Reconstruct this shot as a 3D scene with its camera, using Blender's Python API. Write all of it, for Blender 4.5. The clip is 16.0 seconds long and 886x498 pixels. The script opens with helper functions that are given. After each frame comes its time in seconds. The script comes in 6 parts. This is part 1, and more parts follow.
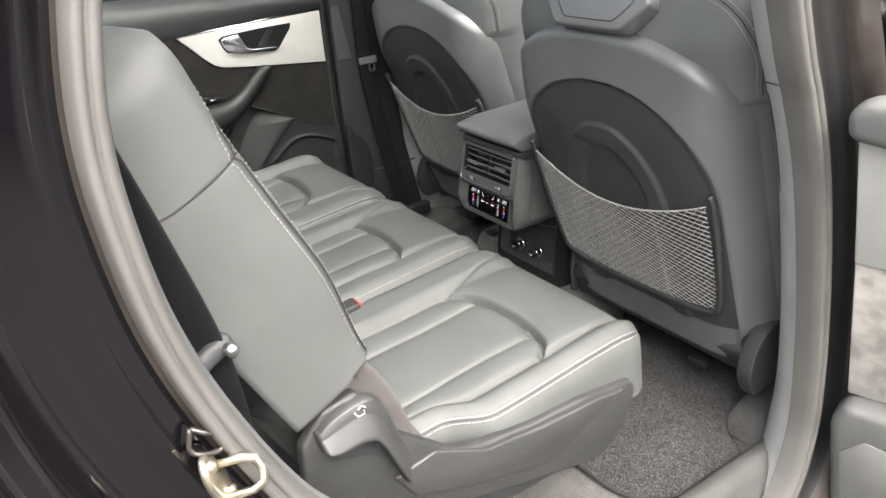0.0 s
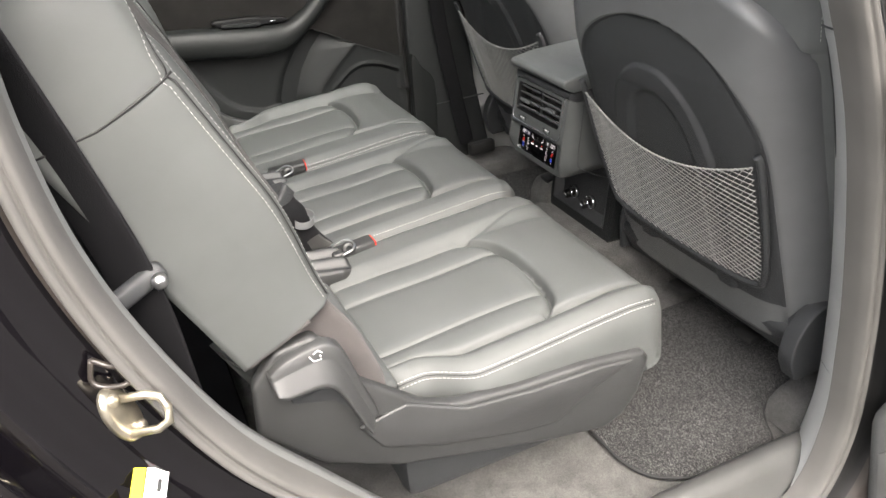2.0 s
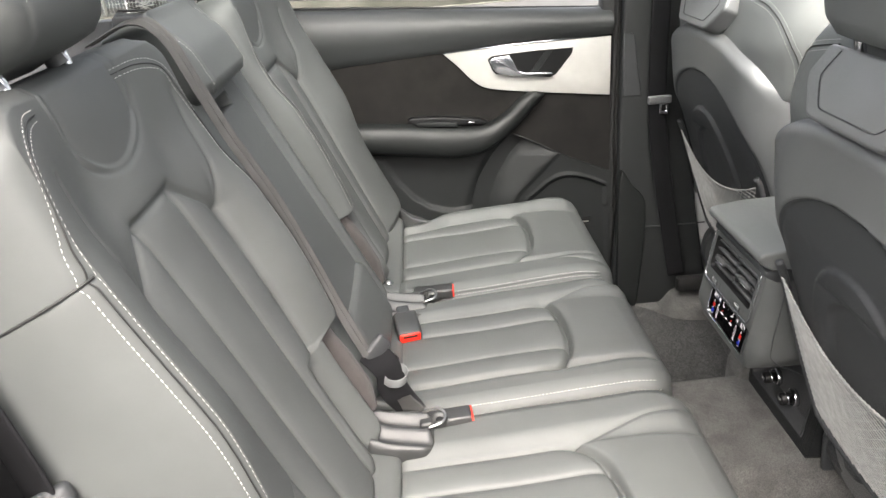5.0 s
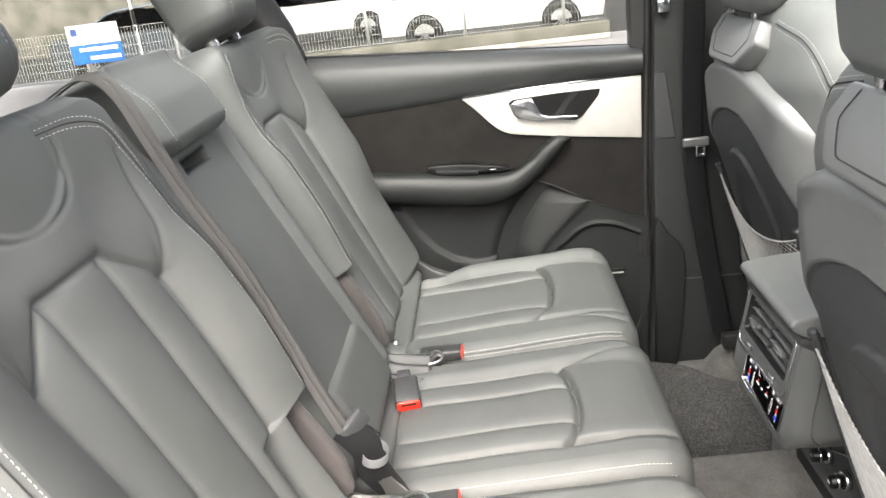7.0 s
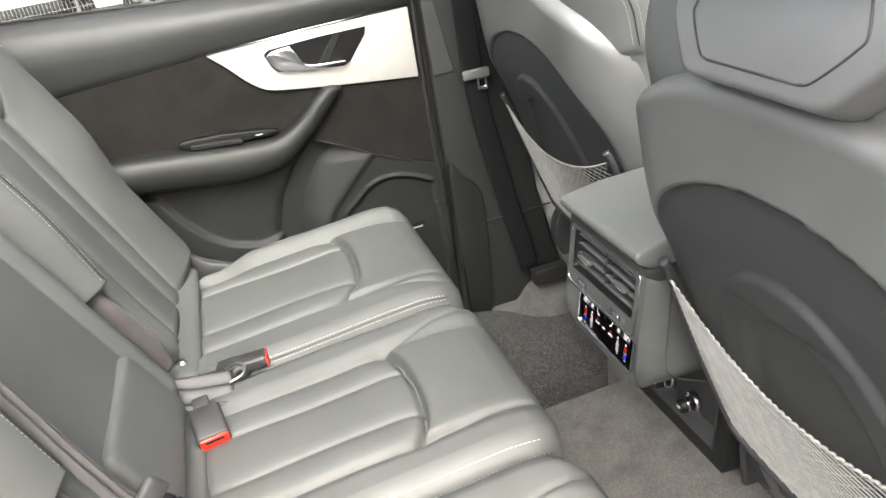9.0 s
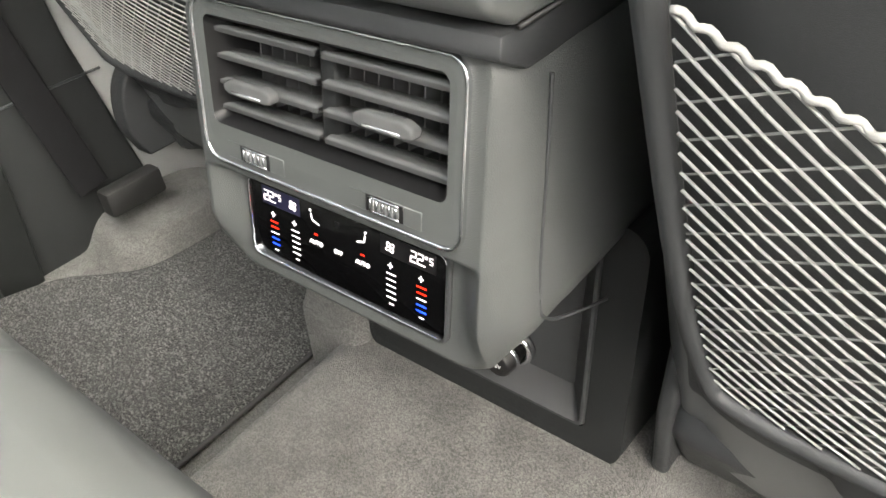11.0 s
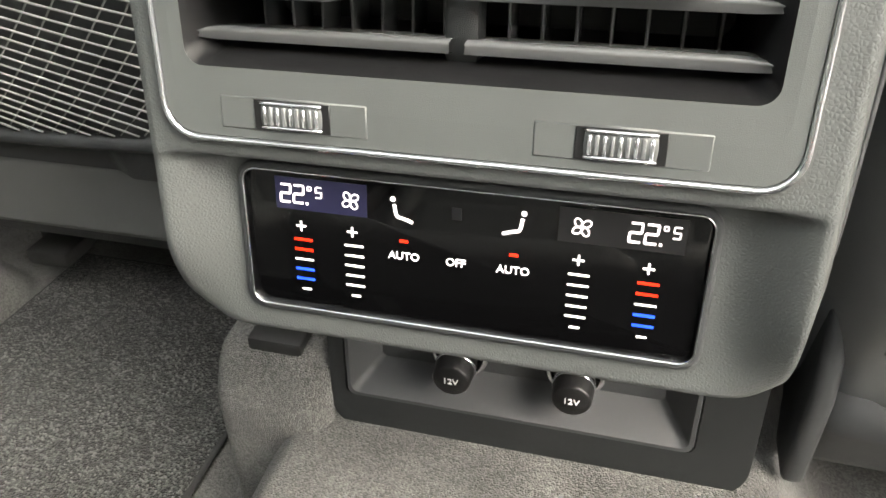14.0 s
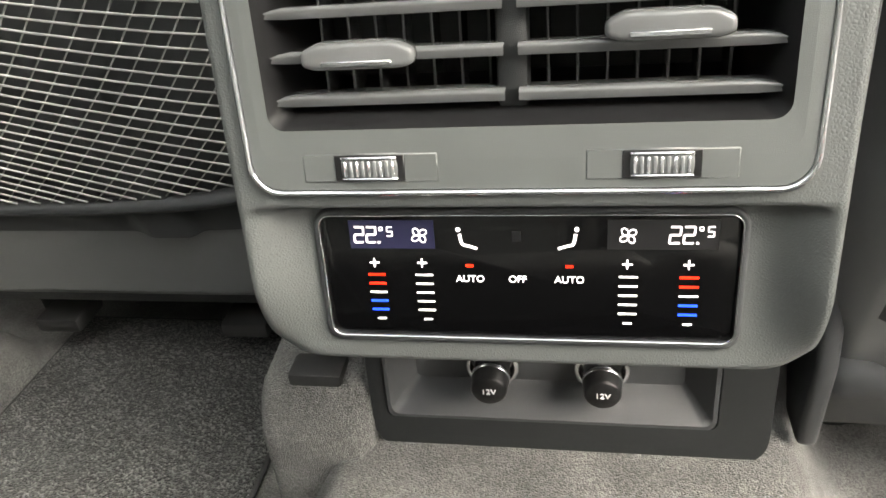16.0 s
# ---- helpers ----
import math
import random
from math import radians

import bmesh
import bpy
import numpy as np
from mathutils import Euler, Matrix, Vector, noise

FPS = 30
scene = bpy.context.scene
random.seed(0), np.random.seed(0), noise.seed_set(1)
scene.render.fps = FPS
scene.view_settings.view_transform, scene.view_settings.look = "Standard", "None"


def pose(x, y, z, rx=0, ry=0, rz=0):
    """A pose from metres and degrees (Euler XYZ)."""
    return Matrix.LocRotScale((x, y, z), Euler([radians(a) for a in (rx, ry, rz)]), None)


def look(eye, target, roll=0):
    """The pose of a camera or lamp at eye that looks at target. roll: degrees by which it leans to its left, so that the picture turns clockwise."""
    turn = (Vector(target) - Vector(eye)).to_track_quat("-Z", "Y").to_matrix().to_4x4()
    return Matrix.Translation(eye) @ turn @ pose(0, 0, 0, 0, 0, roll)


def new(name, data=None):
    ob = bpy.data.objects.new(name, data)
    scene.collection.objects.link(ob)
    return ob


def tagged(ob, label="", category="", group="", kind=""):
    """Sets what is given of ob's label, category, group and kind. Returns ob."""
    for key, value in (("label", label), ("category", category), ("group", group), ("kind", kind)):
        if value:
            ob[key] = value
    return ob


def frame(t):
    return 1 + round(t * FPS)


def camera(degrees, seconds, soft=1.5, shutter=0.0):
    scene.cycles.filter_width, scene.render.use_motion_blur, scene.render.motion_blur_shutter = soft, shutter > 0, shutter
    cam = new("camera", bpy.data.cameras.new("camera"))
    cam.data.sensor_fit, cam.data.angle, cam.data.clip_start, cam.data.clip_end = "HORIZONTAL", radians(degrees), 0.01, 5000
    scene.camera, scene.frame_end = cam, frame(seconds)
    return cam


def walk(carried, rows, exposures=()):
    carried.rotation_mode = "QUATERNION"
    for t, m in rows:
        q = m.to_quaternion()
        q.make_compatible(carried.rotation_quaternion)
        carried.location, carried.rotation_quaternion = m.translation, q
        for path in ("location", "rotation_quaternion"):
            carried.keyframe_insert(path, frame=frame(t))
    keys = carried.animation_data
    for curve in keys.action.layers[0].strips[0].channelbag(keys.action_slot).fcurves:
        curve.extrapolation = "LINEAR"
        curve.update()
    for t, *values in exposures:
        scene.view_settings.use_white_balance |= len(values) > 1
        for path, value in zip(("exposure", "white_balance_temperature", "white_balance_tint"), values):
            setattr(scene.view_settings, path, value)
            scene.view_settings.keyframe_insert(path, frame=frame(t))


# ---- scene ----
cam = camera(60.7, 16.0)

EXPOSURES = [(0.0, 2.68, 6750, 11), (3.0, 2.55, 6900, 12), (5.0, 2.85, 6850, 12), (8.0, 3.2, 6950, 12), (9.5, 3.35, 6950, 11), (12.0, 4.2, 7200, 8), (16.0, 4.31, 7300, 8)]
PATH = [
    (0, (-0.395, -1.426, 1.094), (0.558, 0.101, 0.223), -5.2),
    (0.5, (-0.388, -1.422, 1.087), (0.563, 0.086, 0.181), -5.3),
    (1, (-0.366, -1.447, 1.083), (0.51, 0.094, 0.157), -5.6),
    (1.5, (-0.302, -1.484, 1.061), (0.479, 0.089, 0.105), -5.4),
    (2, (-0.218, -1.44, 1.055), (0.446, 0.162, 0.059), -4.8),
    (2.5, (-0.116, -1.349, 1.023), (0.39, 0.283, -0.017), -4.5),
    (3, (-0.007, -1.288, 1.01), (0.349, 0.378, -0.036), -4.0),
    (3.5, (0.046, -1.253, 1.025), (0.284, 0.452, 0.008), -3.8),
    (4, (0.055, -1.234, 1.064), (0.193, 0.517, 0.107), -4.1),
    (4.5, (0.072, -1.227, 1.088), (0.143, 0.565, 0.204), -4.4),
    (5, (0.107, -1.231, 1.106), (0.123, 0.594, 0.289), -4.7),
    (7.5, (0.258, -1.059, 1.077), (0.087, 0.806, 0.376), -7.2),
    (8, (0.27, -1.004, 1.073), (0.194, 0.856, 0.34), -8.3),
    (8.5, (0.265, -0.973, 1.065), (0.355, 0.862, 0.274), -9.7),
    (9, (0.21, -0.899, 1.028), (0.605, 0.849, 0.14), -10.4),
    (9.5, (0.262, -0.756, 0.933), (0.889, 0.85, -0.08), -10.7),
    (12, (0.439, -0.126, 0.523), (1.867, 0.608, -0.669), -2.5),
    (12.5, (0.445, -0.115, 0.509), (1.938, 0.513, -0.665), -1.5),
    (13, (0.444, -0.107, 0.509), (1.972, 0.457, -0.652), -1.3),
    (13.5, (0.438, -0.077, 0.511), (1.989, 0.437, -0.642), -1.5),
    (14, (0.431, -0.049, 0.517), (2.003, 0.415, -0.63), -2.4),
    (14.5, (0.422, -0.031, 0.515), (2.008, 0.4, -0.625), -3.7),
    (15, (0.417, -0.015, 0.523), (2.023, 0.381, -0.602), -4.9),
    (15.5, (0.399, -0.008, 0.518), (2.014, 0.368, -0.601), -6.1),
    (16, (0.394, -0.017, 0.541), (2.02, 0.348, -0.565), -6.8),
]
walk(cam, [(t, look(eye, target, roll)) for t, eye, target, roll in PATH], EXPOSURES)

# ---- light ----
world = bpy.data.worlds.new("overcast_sky")
scene.world = world
world.use_nodes = True
wn = world.node_tree
sky = wn.nodes.new("ShaderNodeTexSky")
sky.sky_type, sky.sun_disc = "NISHITA", False
sky.sun_elevation, sky.sun_rotation = radians(53), radians(186)
sky.air_density, sky.dust_density, sky.ozone_density = 1.0, 6.0, 1.0
grey_sky = wn.nodes.new("ShaderNodeHueSaturation")
grey_sky.inputs["Saturation"].default_value = 0.35
wn.links.new(sky.outputs["Color"], grey_sky.inputs["Color"])
wn.links.new(grey_sky.outputs["Color"], wn.nodes["Background"].inputs["Color"])
wn.nodes["Background"].inputs["Strength"].default_value = 0.15
sun = new("sun", bpy.data.lights.new("sun", "SUN"))
sun.data.energy, sun.data.angle, sun.data.color = 0.7, radians(70), (1.0, 0.98, 0.95)
sun.matrix_world = look((-0.4, -4.6, 5.4), (0.2, 0, 0.4))


# ---- mesh helpers ----
def mesh_of(name, verts, faces, smooth=True):
    me = bpy.data.meshes.new(name)
    me.from_pydata([tuple(map(float, v)) for v in verts], [], [tuple(map(int, f)) for f in faces])
    me.validate()
    if smooth:
        me.polygons.foreach_set("use_smooth", [True] * len(me.polygons))
    return me


def of_bm(name, bm, smooth=False):
    bmesh.ops.recalc_face_normals(bm, faces=bm.faces)
    me = bpy.data.meshes.new(name)
    bm.to_mesh(me)
    bm.free()
    me.polygons.foreach_set("use_smooth", [True] * len(me.polygons))
    if not smooth:
        me.set_sharp_from_angle(angle=radians(38))
    return me


def part(name, me, material, parent=None, label="", m=None):
    if isinstance(me, bmesh.types.BMesh):
        me = of_bm(name, me)
    if not me.materials:
        me.materials.append(material)
    ob = new(name, me)
    ob.parent = parent
    if m is not None:
        ob.matrix_basis = m
    if label:
        ob["label"] = label
    return ob


def thing(name, label, category, group="", kind="", m=None):
    ob = new(name)
    ob.empty_display_size = 0.05
    if m is not None:
        ob.matrix_world = m
    return tagged(ob, label, category, group, kind)


def grid(name, pts, wrap_u=False, wrap_v=False, flip=False):
    """A smooth sheet through an array of points (n, k, 3)."""
    n, k, _ = pts.shape
    faces = []
    for i in range(n if wrap_u else n - 1):
        for j in range(k if wrap_v else k - 1):
            a, b = i * k + j, i * k + (j + 1) % k
            c, d = ((i + 1) % n) * k + (j + 1) % k, ((i + 1) % n) * k + j
            faces.append((a, d, c, b) if flip else (a, b, c, d))
    return mesh_of(name, pts.reshape(-1, 3), faces)


def crease(d, depth, width=0.0034):
    """A sewn seam: a sharp line in a soft dip."""
    return -0.62 * depth * np.exp(-((d / width) ** 2)) - 0.38 * depth * np.exp(-((d / (3.6 * width)) ** 2))


def seg_dist(x, y, line):
    """Distance of points to a polyline of (x, y)."""
    best = np.full(np.shape(x), 9.0)
    for (ax, ay), (bx, by) in zip(line, line[1:]):
        dx, dy = bx - ax, by - ay
        t = np.clip(((x - ax) * dx + (y - ay) * dy) / (dx * dx + dy * dy + 1e-12), 0, 1)
        best = np.minimum(best, np.hypot(x - ax - t * dx, y - ay - t * dy))
    return best


def smooth01(t):
    t = np.clip(t, 0, 1)
    return t * t * (3 - 2 * t)


def spline(points, n=12):
    """Catmull-Rom through points of any dimension."""
    p = np.array(points, float)
    p = np.vstack([2 * p[0] - p[1], p, 2 * p[-1] - p[-2]])
    out = []
    for i in range(1, len(p) - 2):
        for t in np.linspace(0, 1, n, endpoint=False):
            a, b, c, d = p[i - 1 : i + 3]
            out.append(0.5 * (2 * b + (c - a) * t + (2 * a - 5 * b + 4 * c - d) * t**2 + (3 * b - a - 3 * c + d) * t**3))
    return np.array(out + [p[-2]])


def pillow(name, w, d, h, corner, r, relief=None, warp=None, nx=70, ny=70):
    """A cushion: top sheet w by d (y from 0 to d) that rolls over a rounded edge r and drops by h. relief(x, y) lifts the top."""
    ext = h + 0.58 * r
    xs = np.concatenate([np.linspace(-w / 2 - ext, -w / 2 + r, 9)[:-1], np.linspace(-w / 2 + r, w / 2 - r, nx), np.linspace(w / 2 - r, w / 2 + ext, 9)[1:]])
    ys = np.concatenate([np.linspace(-ext, r, 9)[:-1], np.linspace(r, d - r, ny), np.linspace(d - r, d + ext, 9)[1:]])
    x, y = np.meshgrid(xs, ys, indexing="ij")
    qx, qy = np.clip(x, -w / 2 + corner, w / 2 - corner), np.clip(y, corner, d - corner)
    dx, dy = x - qx, y - qy
    dist = np.hypot(dx, dy)
    ux, uy = dx / (dist + 1e-9), dy / (dist + 1e-9)
    over = np.maximum(dist - (corner - r), 0)
    turn = np.clip(over / r, 0, math.pi / 2)
    flat = np.minimum(dist, corner - r) + r * np.sin(turn)
    drop = r * (1 - np.cos(turn)) + np.clip(over - r * math.pi / 2, 0, h - r)
    px, py = qx + ux * flat, qy + uy * flat
    pz = -drop
    if relief is not None:
        pz = pz + relief(px, py) * np.cos(turn)
    pts = np.stack([px, py, pz], -1)
    if warp is not None:
        pts = warp(pts)
    return grid(name, pts)


def tube(name, points, radius, seg=8, flat=1.0, closed=False, up=(0, 0, 1)):
    """A round bar along points; radius may vary along it."""
    p = np.array(points, float)
    n = len(p)
    tan = np.roll(p, -1, 0) - np.roll(p, 1, 0) if closed else np.gradient(p, axis=0)
    tan /= np.linalg.norm(tan, axis=1, keepdims=True) + 1e-12
    ref = np.array(up, float)
    side = np.cross(tan, ref)
    bad = np.linalg.norm(side, axis=1) < 1e-3
    side[bad] = np.cross(tan[bad], (0.3, 0.9, 0.2))
    side /= np.linalg.norm(side, axis=1, keepdims=True)
    top = np.cross(side, tan)
    rad = np.broadcast_to(np.asarray(radius, float), n)[:, None]
    ang = np.linspace(0, 2 * math.pi, seg, endpoint=False)
    pts = np.stack([p + rad * (math.cos(a) * side + flat * math.sin(a) * top) for a in ang], 1)
    me_pts = pts.reshape(-1, 3)
    faces = []
    for i in range(n if closed else n - 1):
        for j in range(seg):
            a, b = i * seg + j, i * seg + (j + 1) % seg
            c, d = ((i + 1) % n) * seg + (j + 1) % seg, ((i + 1) % n) * seg + j
            faces.append((a, b, c, d))
    if not closed:
        faces += [tuple(range(seg))[::-1], tuple((n - 1) * seg + j for j in range(seg))]
    return mesh_of(name, me_pts, faces)


def strap(name, points, width, thick, across):
    """A flat band along points, its width lying along the direction(s) across."""
    p = np.array(points, float)
    tan = np.gradient(p, axis=0)
    tan /= np.linalg.norm(tan, axis=1, keepdims=True)
    a = np.broadcast_to(np.array(across, float), p.shape)
    a = a - (a * tan).sum(1, keepdims=True) * tan
    a = a / np.linalg.norm(a, axis=1, keepdims=True)
    nrm = np.cross(tan, a)
    prof = [(-0.5, -0.3), (-0.46, -0.5), (-0.3, -0.42), (0, -0.5), (0.3, -0.42), (0.46, -0.5), (0.5, -0.3), (0.5, 0.3), (0.46, 0.5), (0.3, 0.42), (0, 0.5), (-0.3, 0.42), (-0.46, 0.5), (-0.5, 0.3)]
    pts = np.stack([p + u * width * a + v * thick * nrm for u, v in prof], 1)
    return grid(name, pts, wrap_v=True)


def slab(name, poly, depth, bevel=0.0, seg=2, z0=0.0):
    """A polygon in xy pulled along z from z0 to z0 + depth, with rounded edges."""
    bm = bmesh.new()
    low = [bm.verts.new((x, y, z0)) for x, y in poly]
    f = bm.faces.new(low)
    got = bmesh.ops.extrude_face_region(bm, geom=[f])
    bmesh.ops.translate(bm, vec=(0, 0, depth), verts=[v for v in got["geom"] if isinstance(v, bmesh.types.BMVert)])
    if bevel:
        bmesh.ops.bevel(bm, geom=list(bm.edges), offset=bevel, segments=seg, affect="EDGES", profile=0.5, clamp_overlap=True)
    return of_bm(name, bm)


def box(name, sx, sy, sz, bevel=0.003, seg=2, at=(0, 0, 0)):
    bm = bmesh.new()
    bmesh.ops.create_cube(bm, size=1)
    bmesh.ops.scale(bm, vec=(sx, sy, sz), verts=bm.verts)
    if bevel:
        bmesh.ops.bevel(bm, geom=list(bm.edges), offset=bevel, segments=seg, affect="EDGES", profile=0.5, clamp_overlap=True)
    bmesh.ops.translate(bm, vec=at, verts=bm.verts)
    return of_bm(name, bm)


def disc(name, profile, seg=32, m=None):
    """A turned body: profile rows of (radius, z)."""
    ang = np.linspace(0, 2 * math.pi, seg, endpoint=False)
    pts = np.array([[(r * math.cos(a), r * math.sin(a), z) for a in ang] for r, z in profile])
    me = grid(name, pts, wrap_v=True)
    if m is not None:
        me.transform(m)
    return me


def round_rect(w, h, r, n=6, cx=0.0, cy=0.0):
    out = []
    for sx, sy, a0 in ((1, 1, 0), (-1, 1, 90), (-1, -1, 180), (1, -1, 270)):
        for k in range(n + 1):
            a = radians(a0 + 90 * k / n)
            out.append((cx + sx * (w / 2 - r) + r * math.cos(a), cy + sy * (h / 2 - r) + r * math.sin(a)))
    return out


def ring_frame(name, outer, inner, z0, z1, bevel=0.0006):
    """A frame between two loops of equal length, standing from z0 up to z1."""
    o, i = np.array(outer), np.array(inner)
    rows = [np.c_[o, np.full(len(o), z0)], np.c_[o, np.full(len(o), z1 - bevel)], np.c_[o * (1 - 0.004) + i * 0.004, np.full(len(o), z1)]]
    mid = 0.5 * (o + i)
    rows += [np.c_[mid, np.full(len(o), z1 + bevel)], np.c_[i, np.full(len(o), z1 - bevel)], np.c_[i, np.full(len(o), z0)]]
    return grid(name, np.stack(rows), wrap_v=True, flip=True)


def stitches(name, points, normals, length=0.0036, pitch=0.0062, r=0.00042, lift=0.0004):
    """Short raised threads along a line."""
    p = np.array(points, float)
    nr = np.broadcast_to(np.array(normals, float), p.shape)
    step = np.r_[0, np.cumsum(np.linalg.norm(np.diff(p, axis=0), axis=1))]
    verts, faces = [], []
    for s in np.arange(0.002, step[-1] - length, pitch):
        a = np.array([np.interp(s, step, p[:, k]) for k in range(3)])
        b = np.array([np.interp(s + length, step, p[:, k]) for k in range(3)])
        u = np.array([np.interp(s, step, nr[:, k]) for k in range(3)])
        u /= np.linalg.norm(u)
        t = (b - a) / (np.linalg.norm(b - a) + 1e-9)
        w = np.cross(t, u)
        k0 = len(verts)
        for c, z in ((a, -0.4), (a * 0.75 + b * 0.25, 1.0), (a * 0.25 + b * 0.75, 1.0), (b, -0.4)):
            for da, db in ((-1, 0), (0, 1), (1, 0)):
                verts.append(c + u * (lift * z + db * r * 0.8) + w * da * r)
        for q in range(3):
            for e in range(2):
                i = k0 + q * 3 + e
                faces.append((i, i + 1, i + 4, i + 3))
    return mesh_of(name, verts, faces)


def letters(name, text, size, material, parent, m, depth=0.0002, align="CENTER", sx=1.0):
    """Writing as a thin mesh."""
    cu = bpy.data.curves.new(name, "FONT")
    cu.body, cu.size, cu.extrude, cu.align_x, cu.align_y, cu.resolution_u = text, size, depth, align, "CENTER", 3
    tmp = bpy.data.objects.new(name, cu)
    scene.collection.objects.link(tmp)
    me = bpy.data.meshes.new_from_object(tmp.evaluated_get(bpy.context.evaluated_depsgraph_get()))
    bpy.data.objects.remove(tmp)
    me.transform(Matrix.Diagonal((sx, 1, 1, 1)))
    me.materials.clear()
    return part(name, me, material, parent, m=m)


def join(name, meshes):
    bm = bmesh.new()
    for me in meshes:
        bm.from_mesh(me)
    out = bpy.data.meshes.new(name)
    bm.to_mesh(out)
    bm.free()
    return out


# ---- materials ----
def mat(name, color, rough=0.5, metal=0.0, bump=0.0, scale=300.0, vary=0.12, vary_scale=6.0, rough_vary=0.08, coat=0.0, spec=0.5, kind="noise", sheen=0.0, tint2=None, detail=4.0):
    """A surface with fine relief and slow drift of colour and gloss, by object coordinates in metres."""
    ma = bpy.data.materials.new(name)
    ma.use_nodes = True
    nt = ma.node_tree
    b = nt.nodes["Principled BSDF"]
    b.inputs["Metallic"].default_value = metal
    b.inputs["Specular IOR Level"].default_value = spec
    b.inputs["Coat Weight"].default_value = coat
    b.inputs["Coat Roughness"].default_value = 0.05
    if sheen:
        b.inputs["Sheen Weight"].default_value, b.inputs["Sheen Roughness"].default_value = sheen, 0.5
    co = nt.nodes.new("ShaderNodeTexCoord")
    slow = nt.nodes.new("ShaderNodeTexNoise")
    slow.inputs["Scale"].default_value, slow.inputs["Detail"].default_value = vary_scale, 5.0
    nt.links.new(co.outputs["Object"], slow.inputs["Vector"])
    ramp = nt.nodes.new("ShaderNodeValToRGB")
    lo = tint2 or [c * (1 - vary) for c in color]
    hi = [c * (1 + vary) for c in color] if not tint2 else color
    ramp.color_ramp.elements[0].position, ramp.color_ramp.elements[1].position = 0.35, 0.65
    ramp.color_ramp.elements[0].color, ramp.color_ramp.elements[1].color = (*lo, 1), (*hi, 1)
    nt.links.new(slow.outputs["Fac"], ramp.inputs["Fac"])
    nt.links.new(ramp.outputs["Color"], b.inputs["Base Color"])
    mr = nt.nodes.new("ShaderNodeMapRange")
    mr.inputs["To Min"].default_value, mr.inputs["To Max"].default_value = max(rough - rough_vary, 0.02), min(rough + rough_vary, 1)
    nt.links.new(slow.outputs["Fac"], mr.inputs["Value"])
    nt.links.new(mr.outputs["Result"], b.inputs["Roughness"])
    if bump:
        if kind == "grain":
            fine = nt.nodes.new("ShaderNodeTexVoronoi")
            fine.feature = "DISTANCE_TO_EDGE"
            fine.inputs["Scale"].default_value = scale
            out = fine.outputs["Distance"]
        else:
            fine = nt.nodes.new("ShaderNodeTexNoise")
            fine.inputs["Scale"].default_value, fine.inputs["Detail"].default_value = scale, detail
            out = fine.outputs["Fac"]
        nt.links.new(co.outputs["Object"], fine.inputs["Vector"])
        bp = nt.nodes.new("ShaderNodeBump")
        bp.inputs["Strength"].default_value, bp.inputs["Distance"].default_value = bump, 0.001
        nt.links.new(out, bp.inputs["Height"])
        nt.links.new(bp.outputs["Normal"], b.inputs["Normal"])
    return ma


def speckle(name, dark, light, scale, rough=0.95, bump=1.0, mid=0.5, span=0.12, dist=0.004):
    """Carpet pile: light and dark tufts."""
    ma = mat(name, dark, rough, 0, 0, vary=0.1)
    nt = ma.node_tree
    b = nt.nodes["Principled BSDF"]
    co = [n for n in nt.nodes if n.type == "TEX_COORD"][0]
    n1 = nt.nodes.new("ShaderNodeTexVoronoi")
    n1.inputs["Scale"].default_value = scale
    nt.links.new(co.outputs["Object"], n1.inputs["Vector"])
    bw = nt.nodes.new("ShaderNodeRGBToBW")
    nt.links.new(n1.outputs["Color"], bw.inputs["Color"])
    ramp = nt.nodes.new("ShaderNodeValToRGB")
    ramp.color_ramp.elements[0].position, ramp.color_ramp.elements[1].position = mid - span, mid + span
    ramp.color_ramp.elements[0].color, ramp.color_ramp.elements[1].color = (*dark, 1), (*light, 1)
    nt.links.new(bw.outputs["Val"], ramp.inputs["Fac"])
    big = nt.nodes.new("ShaderNodeTexNoise")
    big.inputs["Scale"].default_value, big.inputs["Detail"].default_value = 22.0, 3.5
    nt.links.new(co.outputs["Object"], big.inputs["Vector"])
    mx = nt.nodes.new("ShaderNodeMix")
    mx.data_type, mx.blend_type = "RGBA", "MULTIPLY"
    mx.inputs["Factor"].default_value = 0.8
    nt.links.new(ramp.outputs["Color"], mx.inputs[6])
    nt.links.new(big.outputs["Fac"], mx.inputs[7])
    nt.links.new(mx.outputs[2], b.inputs["Base Color"])
    bp = nt.nodes.new("ShaderNodeBump")
    bp.inputs["Strength"].default_value, bp.inputs["Distance"].default_value, bp.invert = bump, dist, True
    nt.links.new(n1.outputs["Distance"], bp.inputs["Height"])
    nt.links.new(bp.outputs["Normal"], b.inputs["Normal"])
    b.inputs["Sheen Weight"].default_value = 0.08
    return ma


def glow(name, color, strength):
    ma = bpy.data.materials.new(name)
    ma.use_nodes = True
    b = ma.node_tree.nodes["Principled BSDF"]
    b.inputs["Base Color"].default_value = (*color, 1)
    b.inputs["Emission Color"].default_value = (*color, 1)
    b.inputs["Emission Strength"].default_value = strength
    return ma


def clear(name, color=(1, 1, 1), rough=0.0, ior=1.12):
    ma = bpy.data.materials.new(name)
    ma.use_nodes = True
    b = ma.node_tree.nodes["Principled BSDF"]
    b.inputs["Base Color"].default_value = (*color, 1)
    b.inputs["Transmission Weight"].default_value, b.inputs["Roughness"].default_value, b.inputs["IOR"].default_value = 1.0, rough, ior
    return ma


